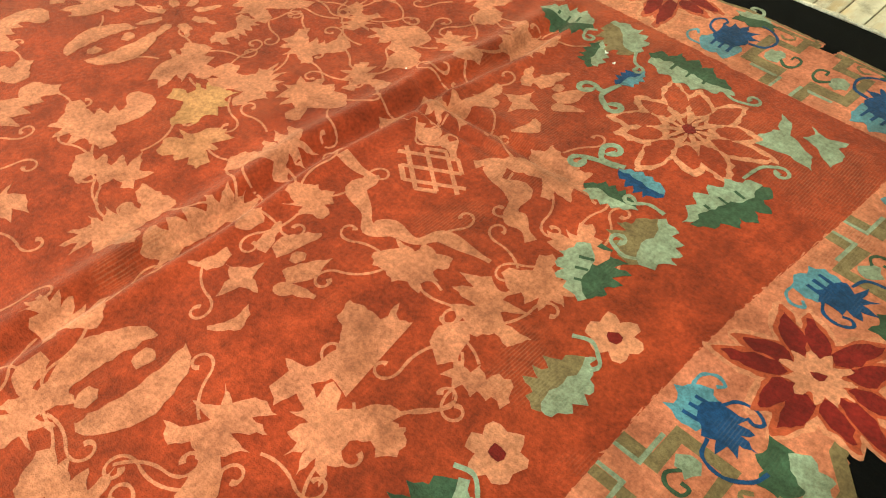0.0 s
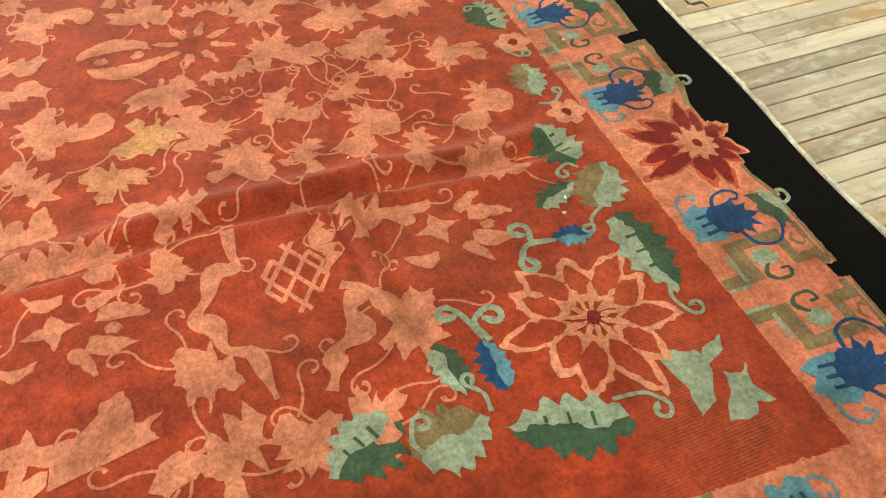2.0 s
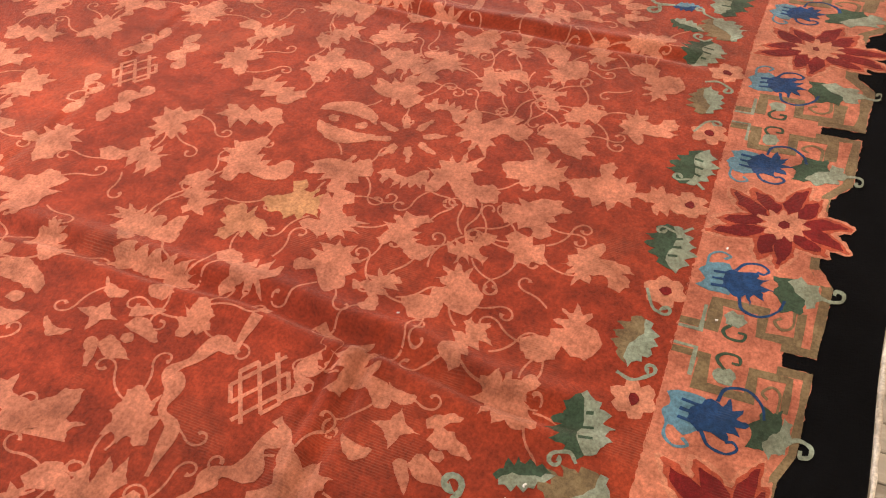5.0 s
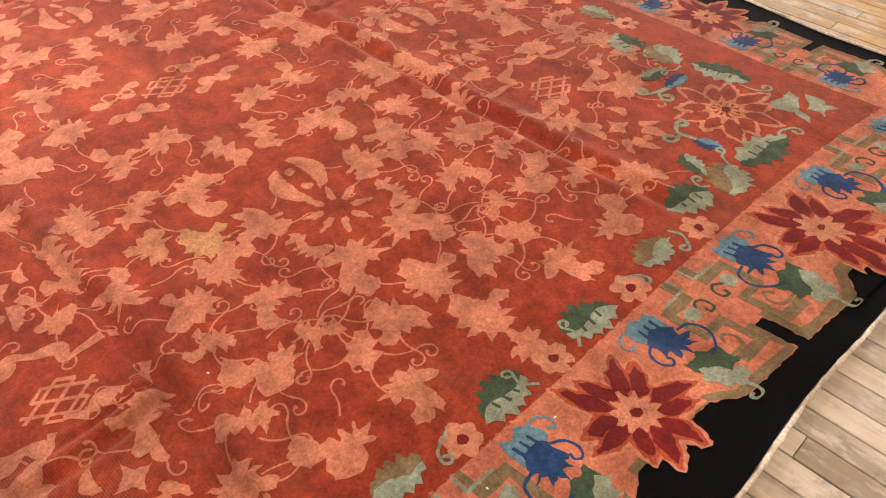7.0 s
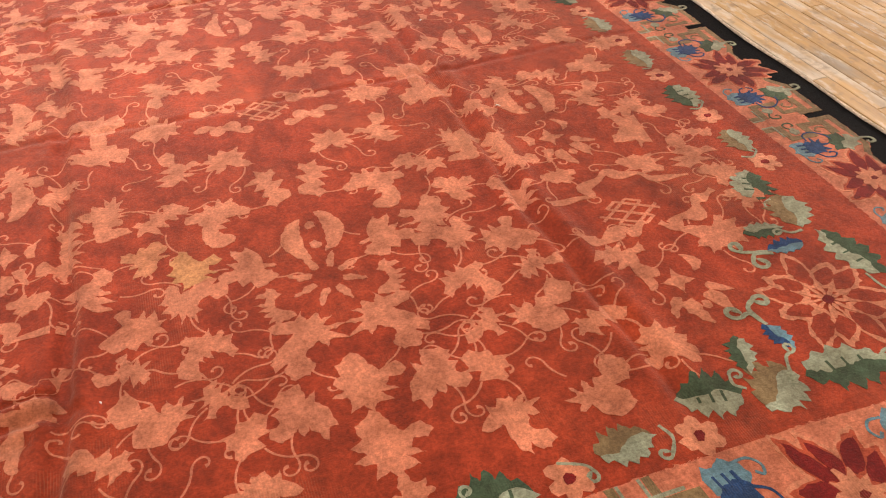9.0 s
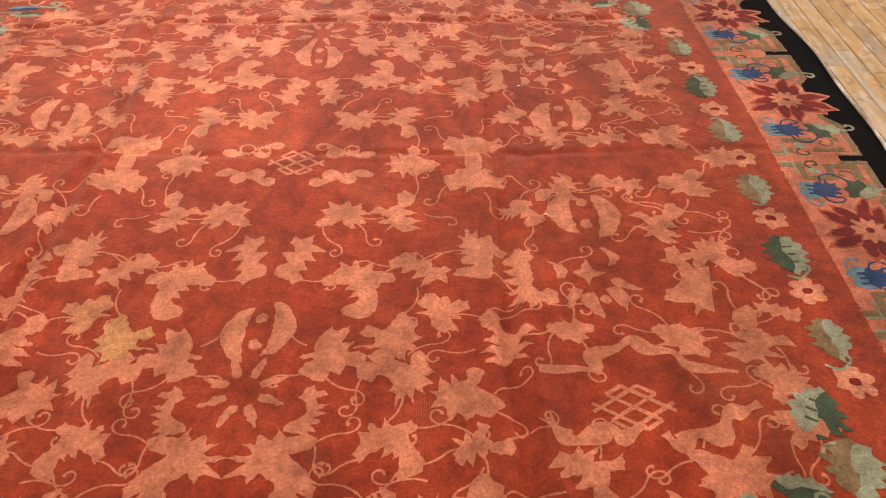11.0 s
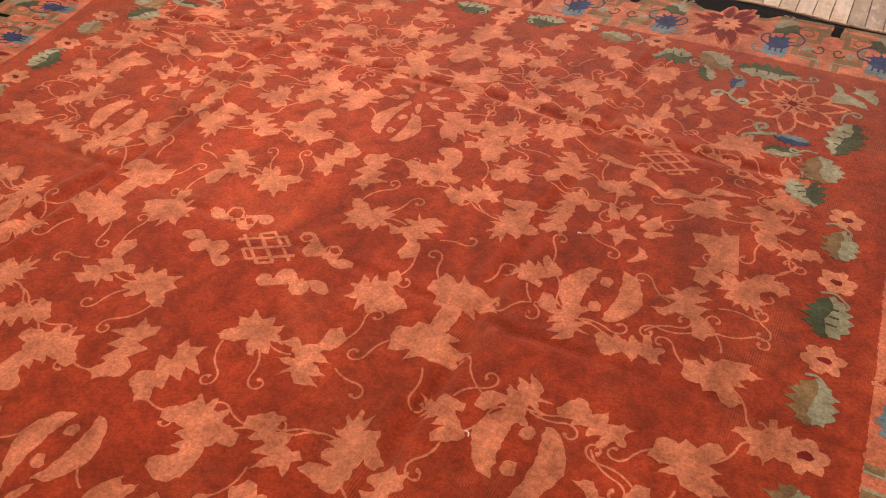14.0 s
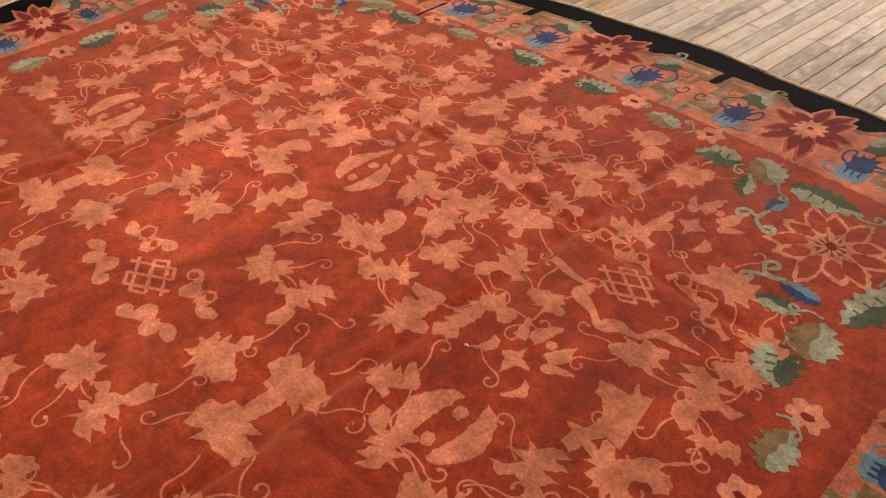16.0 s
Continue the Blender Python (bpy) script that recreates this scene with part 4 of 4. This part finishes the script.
def half_repeat(side, s0, sign, half, corner=False):
    k = half / HA
    def put(name, pts, material, lift, label="", parent=None):
        q = to_side(side, s0, sign, k, pts)
        area2 = sum(q[i - 1][0] * q[i][1] - q[i][0] * q[i - 1][1] for i in range(len(q)))
        return patch(name, q if area2 > 0 else q[::-1], material, parent or rug, lift, label)
    def band(name, pts, wid, material, lift, parent=None, label="", steps=0.04):
        return ribbon(name, to_side(side, s0, sign, k, pts), wid, material, parent or rug, lift, label, steps)
    h = HA
    panel = put("border_panel", [(-0.001, -0.002), (h, -0.002), (h, 0.215), (h - 0.021, 0.215), (h - 0.021, 0.305), (0.20, 0.305), (0.135, 0.262), (-0.001, 0.262)], M_PINK, L_GROUND, "salmon pink wool border panel")
    # olive key fret and outline
    band("fret", [(h - 0.045, 0.0), (h - 0.045, 0.065), (0.315, 0.065), (0.315, 0.155), (h - 0.055, 0.155), (h - 0.055, 0.245), (0.30, 0.245)], 0.024, M_OLIVE, L_MOTIF, panel, "olive key fret")
    band("fret_light", [(h - 0.027, 0.0), (h - 0.027, 0.047), (0.335, 0.047)], 0.008, M_SAGE, L_MOTIF + 0.00016, panel, "pale edge of the fret")
    band("panel_outline", [(h - 0.033, 0.205), (h - 0.033, 0.293), (0.205, 0.293), (0.14, 0.252), (0.08, 0.25)], 0.024, M_OLIVE, L_MOTIF - 0.0004, panel, "olive outline of the panel")
    # blue blossom
    sky = put("blue_blossom", [(0.195, 0.03), (0.225, 0.012), (0.25, 0.03), (0.275, 0.018), (0.29, 0.045), (0.285, 0.08), (0.24, 0.095), (0.20, 0.085), (0.18, 0.06)], M_SKY, L_MOTIF, "two-tone blue blossom")
    put("dark_half", [(0.195, 0.08), (0.22, 0.062), (0.262, 0.068), (0.288, 0.09), (0.276, 0.110), (0.305, 0.122), (0.272, 0.128), (0.282, 0.150), (0.254, 0.138), (0.246, 0.168), (0.234, 0.136), (0.212, 0.152), (0.214, 0.124), (0.192, 0.128), (0.2, 0.10)], M_BLUE, L_MOTIF + 0.00033, "deep blue half of the blossom", sky)
    for f in (0.215, 0.238, 0.262):
        band("vein", [(f, 0.075), (f + 0.004, 0.045)], 0.007, M_BLUE, L_TOP, sky, "dark vein", 0)
    band("hook", curve([(0.20, 0.085), (0.17, 0.10), (0.163, 0.13), (0.18, 0.15), (0.195, 0.14), (0.19, 0.125)], 4), 0.0062, M_BLUE, L_MOTIF + 0.00033, sky, "deep blue hook", 0)
    band("hook", curve([(0.20, 0.03), (0.165, 0.03), (0.145, 0.05), (0.155, 0.07), (0.17, 0.06)], 4), 0.0062, M_SKY, L_MOTIF + 0.00033, sky, "sky blue hook", 0)
    band("vine", curve([(0.285, 0.10), (0.325, 0.11), (0.335, 0.15), (0.305, 0.185), (0.27, 0.195)], 4), 0.0065, M_BLUE, L_MOTIF + 0.00049, sky, "deep blue vine", 0)
    # green leaf with a curled tip that reaches the black ground
    dark = put("border_leaf", [(0.195, 0.165), (0.225, 0.175), (0.25, 0.165), (0.27, 0.185), (0.305, 0.19), (0.295, 0.215), (0.305, 0.24), (0.27, 0.245), (0.245, 0.255), (0.225, 0.225), (0.195, 0.205)], M_GREEN, L_MOTIF + 0.00022, "two-tone green border leaf")
    put("pale_half", [(0.205, 0.20), (0.235, 0.215), (0.255, 0.245), (0.285, 0.25), (0.275, 0.275), (0.255, 0.275), (0.24, 0.295), (0.22, 0.27), (0.20, 0.275), (0.20, 0.245), (0.18, 0.225)], M_SAGE, L_MOTIF + 0.00039, "pale half of the leaf", dark)
    band("leaf_curl", curve([(0.235, 0.275), (0.245, 0.305), (0.235, 0.335), (0.212, 0.335), (0.207, 0.315), (0.222, 0.312)], 4), 0.010, M_SAGE, L_MOTIF + 0.00022, dark, "sage curl", 0)
    band("leaf_curl", curve([(0.295, 0.225), (0.345, 0.225), (0.36, 0.20), (0.34, 0.18), (0.325, 0.195)], 4), 0.0075, M_OLIVE, L_MOTIF + 0.00022, dark, "olive curl", 0)
    # little sage sprig in the fret
    sprig = put("sprig", [(0.335, 0.095), (0.355, 0.08), (0.375, 0.09), (0.385, 0.11), (0.36, 0.125), (0.34, 0.115)], M_SAGE, L_MOTIF + 0.00033, "sage green sprig")
    band("curl", curve([(0.375, 0.10), (0.40, 0.085), (0.42, 0.095), (0.42, 0.12), (0.40, 0.125), (0.398, 0.11)], 4), 0.0065, M_GREEN, L_MOTIF + 0.00033, sprig, "green curl", 0)


for side, half, nums in (("a", HA, (-2, -1, 0, 1, 2)), ("c", HA, (-2, -1, 0, 1, 2)), ("b", HB, (-2.5, -1.5, -0.5, 0.5, 1.5, 2.5)), ("e", HB, (-2.5, -1.5, -0.5, 0.5, 1.5, 2.5))):
    for n in nums:
        s0 = 2 * half * n
        for sign in (1, -1):
            if n == max(nums) and sign == 1 or n == min(nums) and sign == -1:
                continue
            half_repeat(side, s0, sign, half)
        if abs(n) < max(nums):
            u, v = side_point(side, s0, 0.165)
            red_flower(u, v, {"a": 90, "b": 180, "c": -90, "e": 0}[side])
for fl in QUARTERS:
    e = 0.001
    cs, ct = 2 * HA * 2, 2 * HB * 2.5
    patch("border_panel", [(cs - e, FV - 0.002), (cs - e, FV + 0.262), (cs + 0.11, FV + 0.262), (FU + 0.262, ct + 0.14), (FU + 0.262, ct - e), (FU - 0.002, ct - e), (FU - 0.002, FV - 0.002)], M_PINK, rug, L_GROUND + 0.0002, "salmon pink wool border panel", fl)
    red_flower(fl[0] * 1.80, fl[1] * 2.03, math.degrees(math.atan2(fl[1], fl[0])))

# ---- lint on the rug ----
def lint(u, v, deg, size):
    x, y, z = place(u, v, 0.0095)
    pts = [(0, 0.010, 0.001), (0.0, 0.0, 0.0), (0.004, -0.003, 0.0015), (0.009, -0.002, 0.001)]
    c, s = math.cos(radians(deg)), math.sin(radians(deg))
    line = [(x + size * (a * c - b * s), y + size * (a * s + b * c), z + h) for a, b, h in pts]
    return tagged(tube("lint", line, 0.0016, M_LINT, None, "", 5), "scrap of white lint lying on the rug", "lint", "lint on the rug")


lint(-0.848, 0.299, 20, 0.8)
lint(-0.826, -0.490, 80, 0.55)
lint(0.951, 1.673, 40, 0.5)
lint(0.996, 1.649, 110, 0.3)
lint(0.653, 1.235, 10, 0.25)
lint(0.141, 1.944, 60, 0.35)
lint(0.387, 1.954, 140, 0.25)

# ---- floorboards ----
def board_mesh(length, wide=0.0550):
    x, y, z, b = wide / 2, length / 2, 0.018, 0.0016
    verts = box_verts(-x, -y, -z, x, y, -b) + box_verts(-x + b, -y + b, -z, x - b, y - b, 0)[4:]
    faces = BOX_FACES[:1] + [(0, 1, 5, 4), (1, 2, 6, 5), (2, 3, 7, 6), (3, 0, 4, 7), (4, 5, 9, 8), (5, 6, 10, 9), (6, 7, 11, 10), (7, 4, 8, 11), (8, 9, 10, 11)]
    return verts, faces


LENGTHS = (0.46, 0.62, 0.78, 0.94, 1.2, 1.5)
BOARD = {}
for ln in LENGTHS:
    me = bpy.data.meshes.new("floorboard")
    me.from_pydata(*(board_mesh(ln - 0.0012)[0], [], board_mesh(ln)[1]))
    me.materials.append(M_BOARD)
    BOARD[ln] = me
rng = random.Random(11)
rest_v, rest_f = [], []
near = 0
PITCH = 0.0578
ncol = int((RX + WX) / PITCH)
for i in range(ncol):
    x = -WX + PITCH * (i + 0.5)
    y = -RY - rng.uniform(0, 1.0)
    while y < RY:
        ln = rng.choice(LENGTHS)
        cy = y + ln / 2
        inside = abs(x) < 1.42 and abs(cy) + ln / 2 < 1.65
        z = rng.uniform(-0.0008, 0.0006)
        close = (-2.3 < x < 1.2 and 1.5 < cy < 2.9) or (-3.0 < x < -1.3 and -1.4 < cy < 1.6) or (-1.7 < x < 0.6 and -2.9 < cy < -1.5)
        if not inside:
            if close and near < 300:
                near += 1
                ob = new("floorboard", BOARD[ln])
                ob.location = (x, cy, z)
                ob.parent = floor
            else:
                n = len(rest_v)
                vs, fs = board_mesh(ln - 0.0012)
                rest_v += [(a + x, b + cy, c + z) for a, b, c in vs]
                rest_f += [tuple(k + n for k in f) for f in fs]
        y += ln
boxes("splintered_gap", [(0.205, 1.846, -0.004, 0.226, 1.852, 0.0012), (0.222, 1.851, -0.004, 0.232, 1.882, 0.0014), (0.226, 1.880, -0.004, 0.252, 1.885, 0.0010)], M_SUB, floor, "dark splintered gap in a board")
tagged(mesh_object("far_floorboards", rest_v, rest_f, M_BOARD, floor), "", "", "", "stuff")
